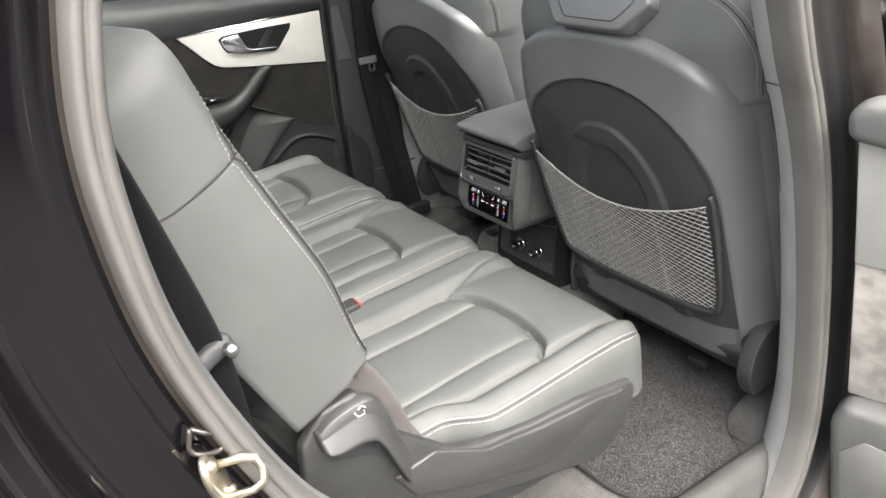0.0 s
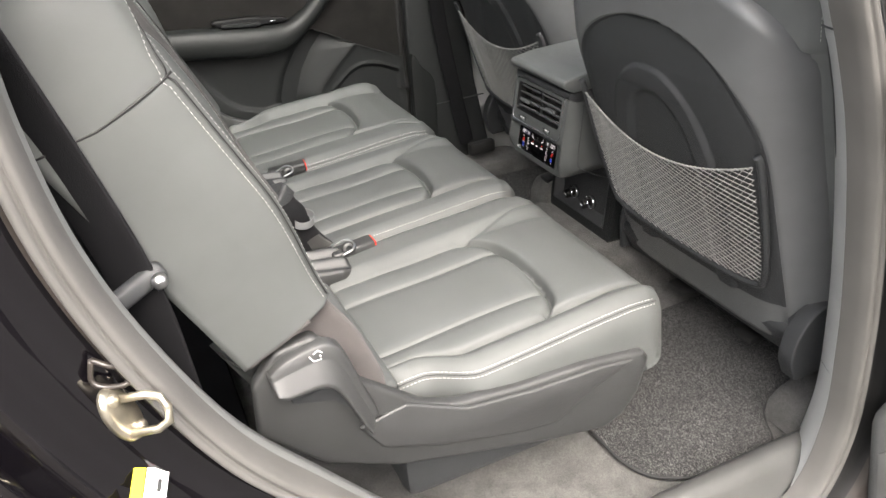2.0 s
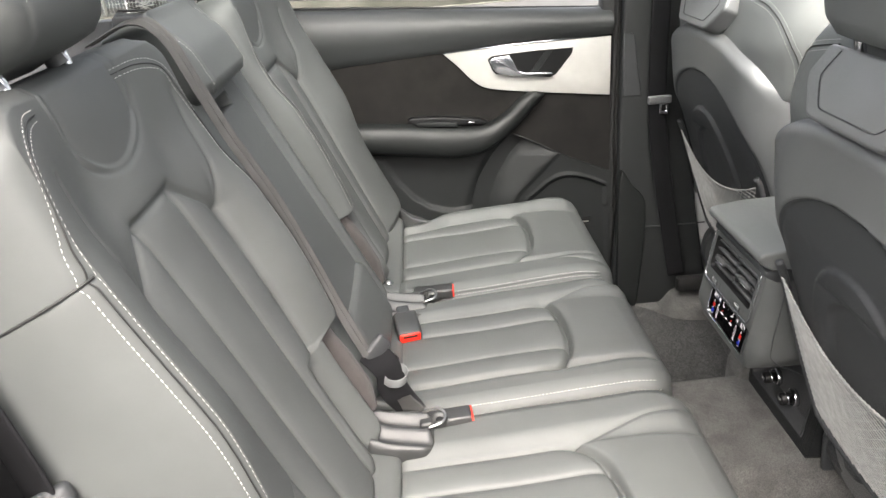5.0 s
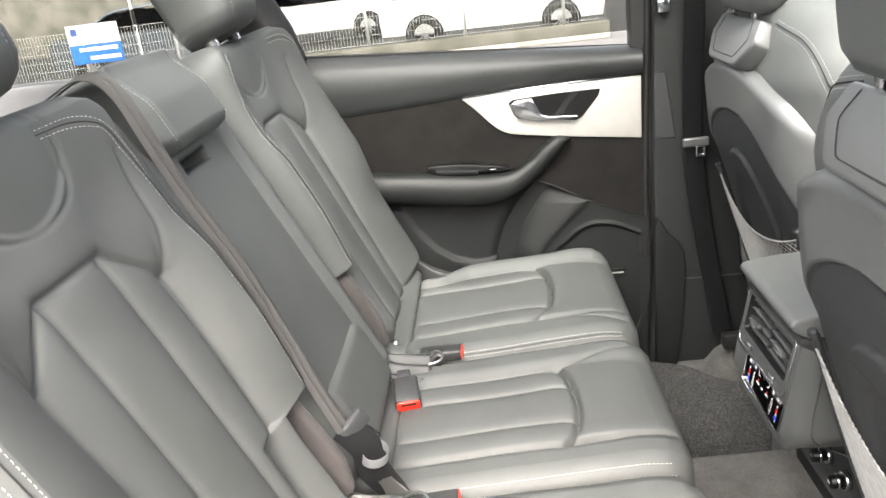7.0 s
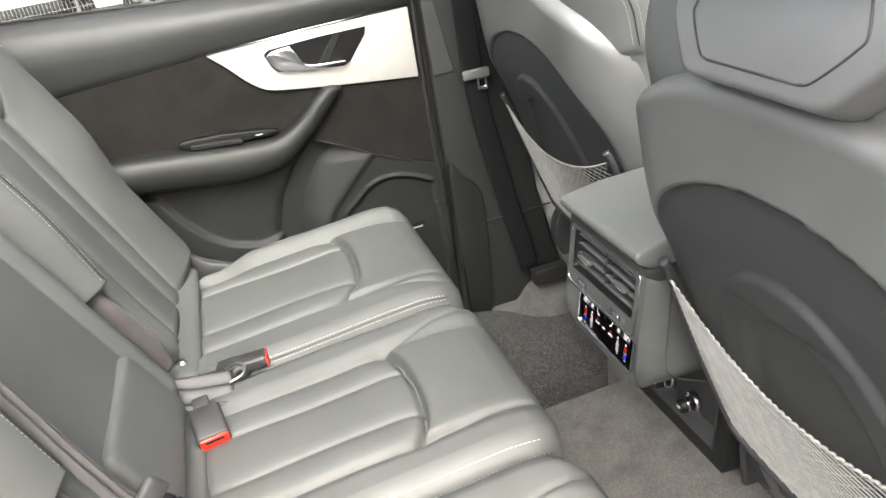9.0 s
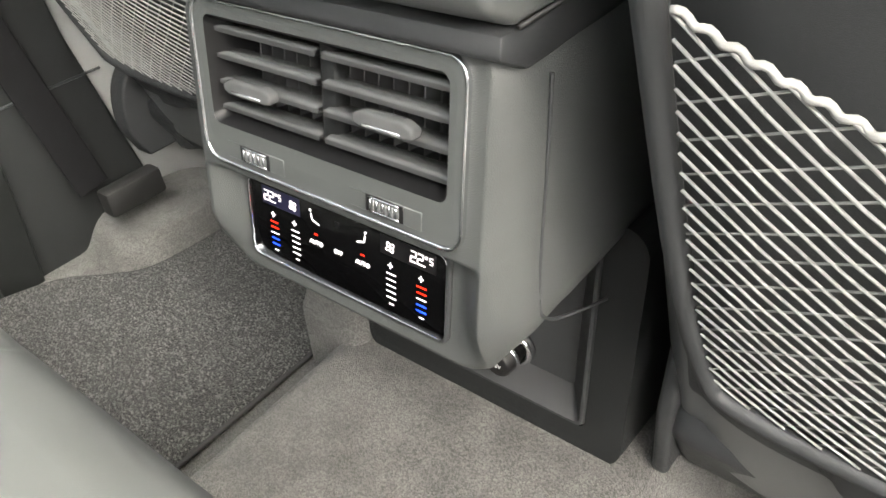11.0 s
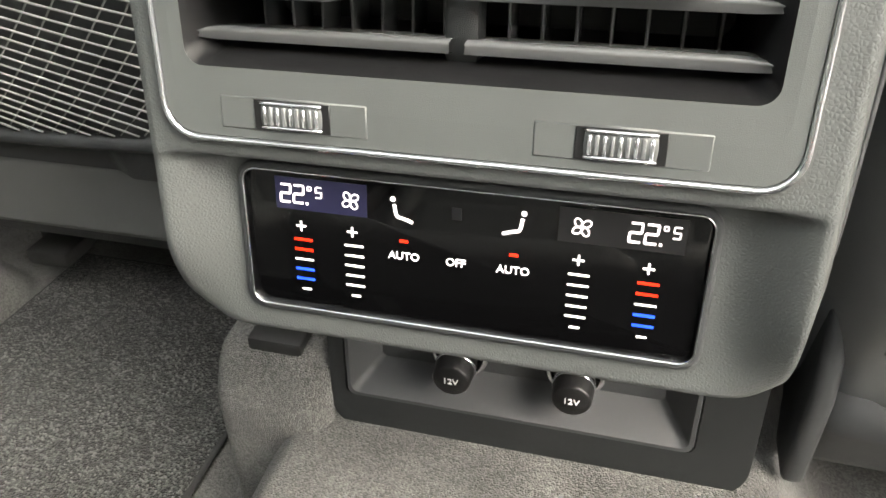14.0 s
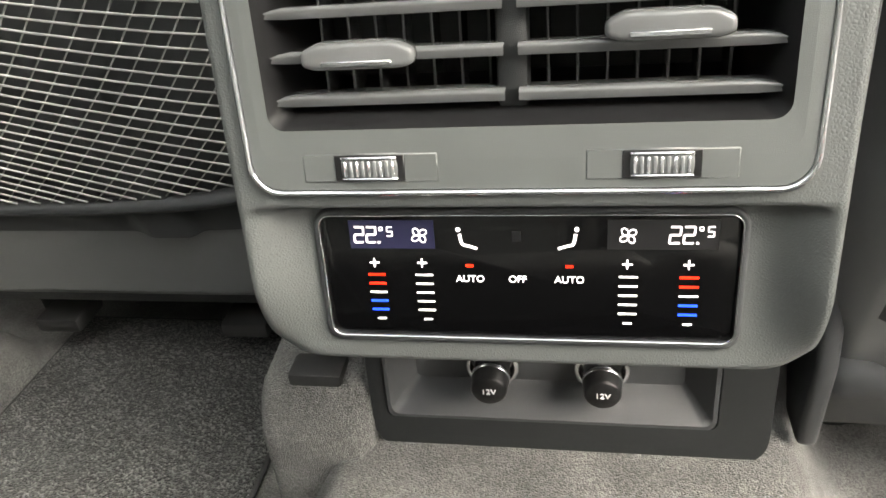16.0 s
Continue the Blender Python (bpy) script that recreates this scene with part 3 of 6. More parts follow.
def cushion(parent, side, yc, w, outer):
    """side: +1 right, -1 left; outer: a window seat, else the middle one."""
    d, h, r = 0.487, 0.125, 0.034
    if outer:
        si, so, fi, fo, a0, a1 = -0.120, 0.160, -0.055, 0.098, (-0.116, 0.284), (0.152, 0.300)
        arc = spline([a0, (-0.085, 0.312), (-0.04, 0.328), (0.03, 0.334), (0.09, 0.330), (0.135, 0.318), a1], 6)
    else:
        si, so, fi, fo, a0, a1 = -0.113, 0.113, -0.052, 0.052, (-0.113, 0.306), (0.113, 0.306)
        arc = spline([a0, (-0.08, 0.326), (0, 0.335), (0.08, 0.326), a1], 6)
    inner_seam = [(si, -0.02), (si, a0[1]), (si - 0.055, 0.475)]
    outer_seam = [(so, -0.02), (so, a1[1]), (so - 0.006, 0.475)]
    flutes = [[(fi, -0.02), (fi, np.interp(fi, arc[:, 0], arc[:, 1]))], [(fo, -0.02), (fo, np.interp(fo, arc[:, 0], arc[:, 1]))]]

    def relief(x, y):
        u = side * x
        z = 0.019 * smooth01((u - so) / 0.035) + 0.015 * smooth01((si - u) / 0.035) * smooth01((0.6 - y) / 0.2)
        if not outer:
            z = 0.012 * smooth01((np.abs(u) - so) / 0.03)
        front = np.interp(u, arc[:, 0], arc[:, 1])
        inside = smooth01((u - si) / 0.01) * smooth01((so - u) / 0.01)
        ahead = y - front
        z = z + 0.012 * inside * smooth01(ahead / 0.012) * np.exp(-np.maximum(ahead, 0) / 0.12)
        back = inside * (ahead < 0)
        for lo, hi in ((si, fi), (fi, fo), (fo, so)):
            t = np.clip((u - lo) / (hi - lo), 0, 1)
            z = z + 0.0065 * back * np.sqrt(np.maximum(t * (1 - t), 0)) * 2
        for line, dep, wid in ((inner_seam, 0.0075, 0.0034), (outer_seam, 0.0075, 0.0034), (flutes[0], 0.0045, 0.003), (flutes[1], 0.0045, 0.003), (arc.tolist(), 0.015, 0.0048)):
            z = z + crease(seg_dist(u, y, line), dep, wid)
        z = z - 0.012 * smooth01((y - 0.40) / 0.09)
        z = z + 0.0015 * np.sin(19 * x + 3) * np.sin(23 * y)
        return z

    def tuck(p):
        """The outer rear corner draws in beside the lever."""
        if outer:
            u = side * p[..., 0]
            p[..., 0] = side * (u - 0.042 * smooth01((0.150 - p[..., 1]) / 0.085) * smooth01((u - 0.10) / 0.11))
        return p

    me = pillow("seat_cushion", w, d, h, 0.055, r, relief, tuck, nx=170, ny=180)
    c, s = math.cos(TILT), math.sin(TILT)
    m = axes((0.0, yc, 0.338), (0, -1, 0), (c, 0, s), (-s, 0, c))
    cu = part("seat_cushion", me, LEATHER, parent, "black leather cushion with fluted centre", m)
    for sgn in (1, -1):
        if outer or sgn < 2:
            for deg in (38, 50):
                ys = np.linspace(0.03 if sgn * side > 0 else 0.13, 0.455, 40)
                pts = [tuck(np.array(on_edge(w, r, relief, y, sgn, deg))) for y in ys]
                if deg == 38 and outer:
                    mid = [tuck(np.array(on_edge(w, r, relief, y, sgn, 44))) for y in ys]
                    part("seam", tube("seam", mid, 0.0008, 5), RUBBER_BLACK, cu)
                if deg == 38 or outer:
                    part("stitching", stitches("stitching", pts, (sgn * math.sin(radians(deg)), 0, math.cos(radians(deg)))), THREAD, cu, "pale twin stitching")
    # strip with press studs along the backrest foot
    lo, hi = ((-0.196, 0.205) if side > 0 else (-0.205, 0.196)) if outer else (-0.165, 0.165)
    lift = 0.11 * side if outer else 0.0
    pad = pillow("foot_pad", hi - lo, 0.062, 0.03, 0.02, 0.012, None, nx=16, ny=8)
    pm = axes((-0.030, yc - 0.005 * side, 0.376 if outer else 0.366), (0, -1, lift), (0.95, 0, -0.31), (0.31, 0, 0.95))
    fp = part("foot_pad", pad, LEATHER, parent, "", pm)
    for x in (lo + 0.028, hi - 0.028):
        part("press_stud", disc("press_stud", [(0, 0.004), (0.0035, 0.0036), (0.0045, 0.002), (0.0065, 0.0015), (0.007, 0)], 16, Matrix.Translation((x, 0.027, 0.002)) @ Matrix.Scale(1.2, 4)), STEEL, fp)
    return cu


def backrest(parent, side, yc, w, outer):
    d, h, r = (0.69, 0.094, 0.025) if outer else (0.66, 0.13, 0.036)
    c0 = -0.030
    house = [(c0 - 0.116, 0.03), (c0 - 0.145, 0.445), (c0 - 0.066, 0.511), (c0 + 0.066, 0.511), (c0 + 0.145, 0.445), (c0 + 0.116, 0.03)]
    bowl = spline([(-0.136, 0.685), (-0.130, 0.622), (-0.105, 0.580), (-0.032, 0.562), (0.04, 0.580), (0.066, 0.622), (0.072, 0.685)], 6)
    side_seams = [[(c0 - 0.145, 0.445), (c0 - 0.165, 0.50), (c0 - 0.178, 0.60)], [(c0 + 0.145, 0.445), (c0 + 0.172, 0.50), (c0 + 0.19, 0.60)]]
    flutes = [[(c0 - 0.052, 0.03), (c0 - 0.062, 0.508)], [(c0 + 0.052, 0.03), (c0 + 0.062, 0.508)]]

    def relief_outer(x, y):
        u = -side * x
        off = u - c0
        d = np.abs(off)
        wall = 0.116 + 0.029 * np.clip(y / 0.445, 0, 1)
        base = 0.010 * smooth01((y - 0.05) / 0.35) + 0.020 * smooth01((y - 0.54) / 0.12)
        crest_out = 0.038 + 0.022 * smooth01((y - 0.20) / 0.17) + 0.010 * smooth01((y - 0.54) / 0.12)
        crest_in = 0.036 + 0.016 * smooth01((y - 0.15) / 0.22) - 0.012 * smooth01((y - 0.43) / 0.08) + 0.012 * smooth01((y - 0.55) / 0.1)
        end = np.where(off > 0, 0.266, 0.206)
        t = np.clip((d - wall) / (end - wall), 0, 1)
        low = np.sin(0.5 * math.pi * t)
        high = smooth01((d - 0.085) / (end - 0.085))
        over = smooth01((y - 0.43) / 0.09)
        z = base + (np.where(off > 0, crest_out, crest_in) - base) * (low * (1 - over) + high * over)
        roof_line = np.interp(d, [0.066, 0.145], [0.511, 0.445])
        inset = smooth01((wall - d) / 0.009) * smooth01((roof_line - y) / 0.009)
        z = z - 0.010 * inset
        for lo, hi in ((-0.132, -0.057), (-0.057, 0.057), (0.057, 0.132)):
            v = np.clip((off - lo) / (hi - lo), 0, 1)
            z = z + 0.010 * inset * np.sqrt(np.maximum(v * (1 - v), 0)) * 2
        z = z - 0.006 * smooth01((0.100 - np.abs(u + 0.032)) / 0.016) * smooth01((y - 0.562 - 5 * (u + 0.032) ** 2) / 0.010)
        for line, dep, wid in ((house, 0.010, 0.0042), (bowl.tolist(), 0.005, 0.0034), (side_seams[0], 0.005, 0.0034), (side_seams[1], 0.005, 0.0034), (flutes[0], 0.005, 0.003), (flutes[1], 0.005, 0.003)):
            z = z + crease(seg_dist(u, y, line), dep, wid)
        z = z - 0.005 * np.exp(-(((y - 0.526) / 0.005) ** 2)) * smooth01((u - 0.225) / 0.01)
        return z + 0.0012 * np.sin(17 * x + 1) * np.sin(15 * y)

    def relief_mid(x, y):
        z = 0.010 * smooth01((np.abs(x) - 0.13) / 0.03)
        for sx in (-0.135, 0.135):
            z = z + crease(seg_dist(x, y, [(sx, 0.02), (sx, 0.66)]), 0.007)
        z = z - 0.055 * smooth01((0.052 - np.abs(x + 0.01)) / 0.008) * smooth01((0.013 - np.abs(y - 0.534)) / 0.007)
        return z + 0.008 * (1 - (x / 0.2) ** 2)

    def warp(p):
        if outer:
            cut = smooth01((0.207 - p[..., 1]) / 0.006)
            u = -side * p[..., 0]
            if side < 0:
                cut = cut * (u < 0)
            keep = np.where(u > 0, 0.20, 0.52)
            p[..., 2] -= np.where(u > 0, 0.034, 0.022) * cut * smooth01((np.abs(u) - 0.10) / 0.05)
            u = np.where(np.abs(u) > 0.12, u * (1 - cut) + np.sign(u) * (0.12 + (np.abs(u) - 0.12) * keep) * cut, u)
            top = np.clip((p[..., 1] - 0.50) / 0.17, 0, 1)
            u = u * (1 - 0.05 * top**2)
            p[..., 0] = -side * u
            p[..., 1] -= 0.015 * smooth01((u - 0.16) / 0.09) * top
        return p

    rel = relief_outer if outer else relief_mid
    me = pillow("backrest", w, d, h, 0.06, r, rel, warp, nx=170, ny=230)
    m = axes((0.0, yc, 0.36), (0, 1, 0), BACK_UP, BACK_OUT)
    ba = part("backrest", me, LEATHER, parent, "black leather backrest with fluted centre" if outer else "plain black leather middle backrest", m)
    if outer:
        def on_top(x, y):
            a = math.asin(min(max((abs(x) - (w / 2 - r)) / r, 0.0), 0.999))
            q = np.array((x, y, -r * (1 - math.cos(a)) + float(rel(np.array([x]), np.array([y]))[0]) * math.cos(a)))
            return warp(q), (math.copysign(math.sin(a), x), 0, math.cos(a))

        for sgn in (-side, side):
            for off in (0.0, 0.0052, 0.0104):
                run = [(0.2385 - off, 0.214), (0.2385 - off, 0.37), (0.2385 - off, 0.525), (0.233 - off, 0.575), (0.220 - off, 0.620), (0.203 - off, 0.641 - off * 0.7), (0.170 - off, 0.653 - off), (0.120, 0.656 - off)]
                line = [on_top(sgn * u, y) for u, y in spline(run, 14) - np.array((0.004 if sgn == side else 0.0, 0.0))]
                if off == 0.0052:
                    part("seam", tube("seam", [q for q, n in line], 0.0009, 5, up=(0, 0, 1)), RUBBER_BLACK, ba)
                else:
                    part("stitching", stitches("stitching", [q for q, n in line], [n for q, n in line]), THREAD, ba, "pale twin stitching")
        gusset_in = slab("inner_gusset", [(-0.08, 0.02), (0.005, 0.03), (0.020, 0.08), (0.020, 0.14), (0.014, 0.205), (-0.05, 0.215)], 0.022, 0.009, 3, -0.011)
        gusset_in.transform(axes((side * 0.222, 0, 0), (0, 0, 1), (0, 1, 0), (-1, 0, 0)))
        part("inner_gusset", gusset_in, FABRIC, ba, "grey-brown suede filler beside the middle seat")
        # cross seam on the outer flank
        u = w / 2 - 0.002
        seam = [warp(np.array((-side * (u + 0.0016), 0.526 - 0.2 * (z + 0.03), z))) for z in np.linspace(-0.09, -0.03, 6)]
        seam += [on_top(-side * x, 0.526)[0] for x in np.linspace(w / 2 - 0.0006, 0.229, 8)]
        part("flank_seam", tube("flank_seam", seam, 0.0014, 6, up=(0, 1, 0)), RUBBER_BLACK, ba)
        part("bottom_piping", tube("bottom_piping", [(-side * (u - 0.002), 0.207, z) for z in np.linspace(0.0, -0.09, 6)], 0.0036, 6, up=(1, 0, 0)), FABRIC, ba)
    return ba


def headrest(parent, side, yc):
    m = axes((0.0, yc, 0.36), (0, 1, 0), BACK_UP, BACK_OUT)
    def relief(x, y):
        return 0.02 * (1 - (x / 0.15) ** 2) * np.sin(np.clip(y / 0.19, 0, 1) * math.pi) - 0.004 * np.exp(-(((np.abs(x) - 0.083) / 0.004) ** 2))
    me = pillow("headrest", 0.232, 0.200, 0.110, 0.042, 0.030, relief, nx=48, ny=34)
    me.transform(Matrix.Translation((0, 0.695, 0.075)))
    hr = part("headrest", me, LEATHER, parent, "black leather headrest on chrome posts", m)
    for sx in (-1, 1):
        pts = [(sx * 0.079, 0.695 + y, 0.075 + (0.0 if y > 0.03 else -0.012) + float(relief(np.array([sx * 0.079]), np.array([y]))[0])) for y in np.linspace(0.035, 0.165, 20)]
        part("stitching", stitches("stitching", pts, (0, 0, 1)), THREAD, hr)
        part("post", tube("post", [(sx * 0.07, 0.63, 0.0), (sx * 0.07, 0.74, 0.015)], 0.0062, 12), CHROME, hr)
        part("post_collar", disc("post_collar", [(0.0, 0.012), (0.011, 0.012), (0.013, 0.008), (0.013, -0.006)], 16, Matrix.Translation((sx * 0.07, 0.69, 0.0)) @ Matrix.Rotation(radians(-90), 4, "X")), SHELL, hr)
    return hr


SIDE_SHELL = [(-0.175, 0.40), (-0.168, 0.475), (-0.135, 0.515), (-0.085, 0.522), (-0.055, 0.485), (-0.035, 0.43), (0.005, 0.395), (0.05, 0.355), (0.10, 0.335), (0.20, 0.322), (0.31, 0.318), (0.42, 0.302), (0.432, 0.285), (0.415, 0.225), (0.385, 0.185), (0.345, 0.172), (0.25, 0.192), (0.12, 0.228), (0.0, 0.262), (-0.10, 0.315)]
for side, yc, label in ((1, -0.443, "black leather rear window seat with pale stitching beside the open door"), (-1, 0.443, "black leather rear window seat with pale stitching beside the closed door")):
    seat = thing("rear_seat", label, "car seat", "rear seats", m=Matrix.Identity(4))
    cushion(seat, side, yc, 0.468, True)
    backrest(seat, side, yc - 0.004 * side, 0.502, True)
    headrest(seat, side, yc)
    out = side_plane(-0.668, -1) if side > 0 else Matrix.Diagonal((1, -1, 1, 1)) @ side_plane(-0.668, -1)
    sh = slab("side_shell", SIDE_SHELL, 0.022, 0.007, 3)
    ridge = slab("side_ridge", [(0.02, 0.372), (0.11, 0.325), (0.22, 0.311), (0.33, 0.307), (0.40, 0.296), (0.325, 0.27), (0.26, 0.232), (0.20, 0.238), (0.08, 0.27), (-0.02, 0.31), (-0.05, 0.36)], 0.009, 0.0045, 3, 0.018)
    for me in (sh, ridge):
        me.transform(out)
        if side < 0:
            me.flip_normals()
    part("side_shell", sh, SEAT_PLASTIC, seat, "dark grey plastic seat side cover")
    part("side_ridge", ridge, SEAT_PLASTIC, seat)
    top = spline([(-0.146, 0.494), (-0.128, 0.506), (-0.085, 0.516), (-0.062, 0.508), (-0.049, 0.482), (-0.034, 0.428), (-0.021, 0.383)], 7)
    low = spline([(-0.143, 0.470), (-0.128, 0.463), (-0.096, 0.464), (-0.078, 0.456), (-0.066, 0.434), (-0.052, 0.396), (-0.040, 0.366)], 7)
    rows = [np.c_[top * (1 - c) + low * c, np.full(len(top), h)] for c, h in ((0.0, 0.018), (0.02, 0.032), (0.08, 0.0356), (0.36, 0.0362), (0.42, 0.0375), (0.80, 0.0525), (0.90, 0.0540), (0.97, 0.0515), (1.0, 0.046), (1.0, 0.018))]
    a = np.stack(rows)
    ends = []
    for e, d in ((0, -0.0035), (-1, 0.0)):
        cap = a[:, e].copy()
        cap[:, 0] += d
        cap[:, 1] -= 0.004 if e else 0.0
        cap[:, 2] = 0.018 + (cap[:, 2] - 0.018) * 0.72
        foot = cap.copy()
        foot[:, 2] = 0.018
        ends.append((cap[:, None], foot[:, None]))
    lev = grid("recline_lever", np.concatenate([ends[0][1], ends[0][0], a, ends[1][0], ends[1][1]], 1))
    lev.transform(out)
    if side < 0:
        lev.flip_normals()
    rec = slab("lever_recess", [(-0.138, 0.476), (-0.072, 0.462), (-0.058, 0.43), (-0.046, 0.385), (-0.075, 0.418), (-0.125, 0.434)], 0.004, 0.0015, 2, 0.0200)
    rec.transform(out)
    if side < 0:
        rec.flip_normals()
    lever = part("recline_lever", lev, SEAT_PLASTIC, seat, "dark grey angled release lever")
    part("lever_recess", rec, SHELL_DARK, lever, "dark finger recess under the lever")
    if side > 0:
        WHITE_INK = mat("white_ink", (0.7, 0.7, 0.7), 0.6)
        part("seat_symbol", tube("seat_symbol", [(-0.097, -0.7046, 0.505), (-0.093, -0.7046, 0.497), (-0.083, -0.7046, 0.497), (-0.084, -0.7046, 0.503)], 0.0010, 5), WHITE_INK, lever)
        part("arrow_symbol", tube("arrow_symbol", spline([(-0.092, -0.7046, 0.507), (-0.086, -0.7046, 0.510), (-0.081, -0.7046, 0.506)], 4), 0.0009, 5), WHITE_INK, lever)
    gus = slab("gusset", [(-0.12, 0.515), (-0.058, 0.552), (-0.022, 0.49), (0.004, 0.41), (0.008, 0.365), (-0.03, 0.36), (-0.08, 0.43)], 0.03, 0.012, 4, -0.03)
    gus.transform(out)
    if side < 0:
        gus.flip_normals()
    part("gusset", gus, FABRIC, seat, "grey-brown cloth filler panel")
    base = box("seat_base", 0.36, 0.40, 0.14, 0.02, 2, (0.20, yc, 0.20))
    part("seat_base", base, SHELL_DARK, seat)
    for x in (0.06, 0.34):
        part("rail_foot", box("rail_foot", 0.02, 0.02, 0.14, 0.004, 2, (x + 0.05, yc - side * 0.02, 0.07)), RUBBER_BLACK, seat)
        part("rail_foot", box("rail_foot", 0.10, 0.03, 0.14, 0.006, 2, (x, yc + side * 0.17, 0.07)), RUBBER_BLACK, seat)

mid = thing("rear_seat", "narrow black leather middle rear seat with folded-down headrest", "car seat", "rear seats", m=Matrix.Identity(4))
cushion(mid, 1, 0.0, 0.408, False)
backrest(mid, 1, 0.0, 0.408, False)
hm = axes((0.0, 0.0, 0.36), (0, 1, 0), BACK_UP, BACK_OUT)
hb = pillow("headrest", 0.258, 0.145, 0.10, 0.030, 0.018, lambda x, y: 0.006 * (1 - (x / 0.135) ** 2) - 0.004 * np.exp(-(((np.abs(x) - 0.104) / 0.004) ** 2)) - 0.030 * smooth01((y - 0.06) / 0.09), nx=60, ny=30)
hb.transform(Matrix.Translation((0, 0.556, 0.046)))
hb_ob = part("headrest", hb, LEATHER, mid, "low black leather middle headrest", hm)
for sx in (-1, 1):
    part("stitching", stitches("stitching", [(sx * 0.109, 0.556 + y, 0.0472 - 0.030 * float(smooth01((y - 0.06) / 0.09))) for y in np.linspace(0.012, 0.13, 24)], (0, 0, 1)), THREAD, hb_ob)
fl = pillow("lower_flap", 0.25, 0.13, 0.03, 0.02, 0.012, None, nx=12, ny=8)
fl.transform(Matrix.Translation((0, 0.012, 0.018)))
part("lower_flap", fl, LEATHER, mid, "", hm)
part("seat_base", box("seat_base", 0.36, 0.36, 0.14, 0.02, 2, (0.20, 0, 0.20)), SHELL_DARK, mid)
for x in (0.06, 0.34):
    part("rail_foot", box("rail_foot", 0.10, 0.05, 0.03, 0.006, 2, (x, 0, 0.143)), RUBBER_BLACK, mid)


# ---- front seats ----
F_UP = (-0.304, 0, 0.9527)
F_OUT = (-0.9527, 0, -0.304)


def net_point(a, b):
    """a across 0..1, b up 0..1, in the seat back's own plane."""
    top = 0.298 - 0.052 * (1 - (2 * a - 1) ** 2)
    half = 0.226
    x = (2 * a - 1) * half * (1 - 0.07 * (1 - b) ** 3)
    low = 0.040 - 0.014 * (1 - (2 * a - 1) ** 4)
    s = low + (top - low) * b
    n = 0.004 + 0.020 * math.sin(math.pi * min(max(a, 0), 1)) * (0.4 + 0.6 * b)
    return (x, s, n)


def shell_bow(x, s):
    """How the seat back curves away forwards at its flanks and top."""
    return 0.008 - 0.064 * np.minimum(np.abs(x) / 0.27, 1.06) ** 8 - 0.036 * smooth01((s - 0.38) / 0.24)


def panel_half(s):
    return 0.247 * np.sqrt(np.maximum(1 - np.clip((s - 0.19) / 0.312, 0, 1) ** 4.0, 0))


def shell_face(x, s):
    inside = np.where(s > 0.502, -0.05, panel_half(np.minimum(s, 0.502)) - np.abs(x))
    return shell_bow(x, s) - 0.009 * smooth01(inside / 0.022)


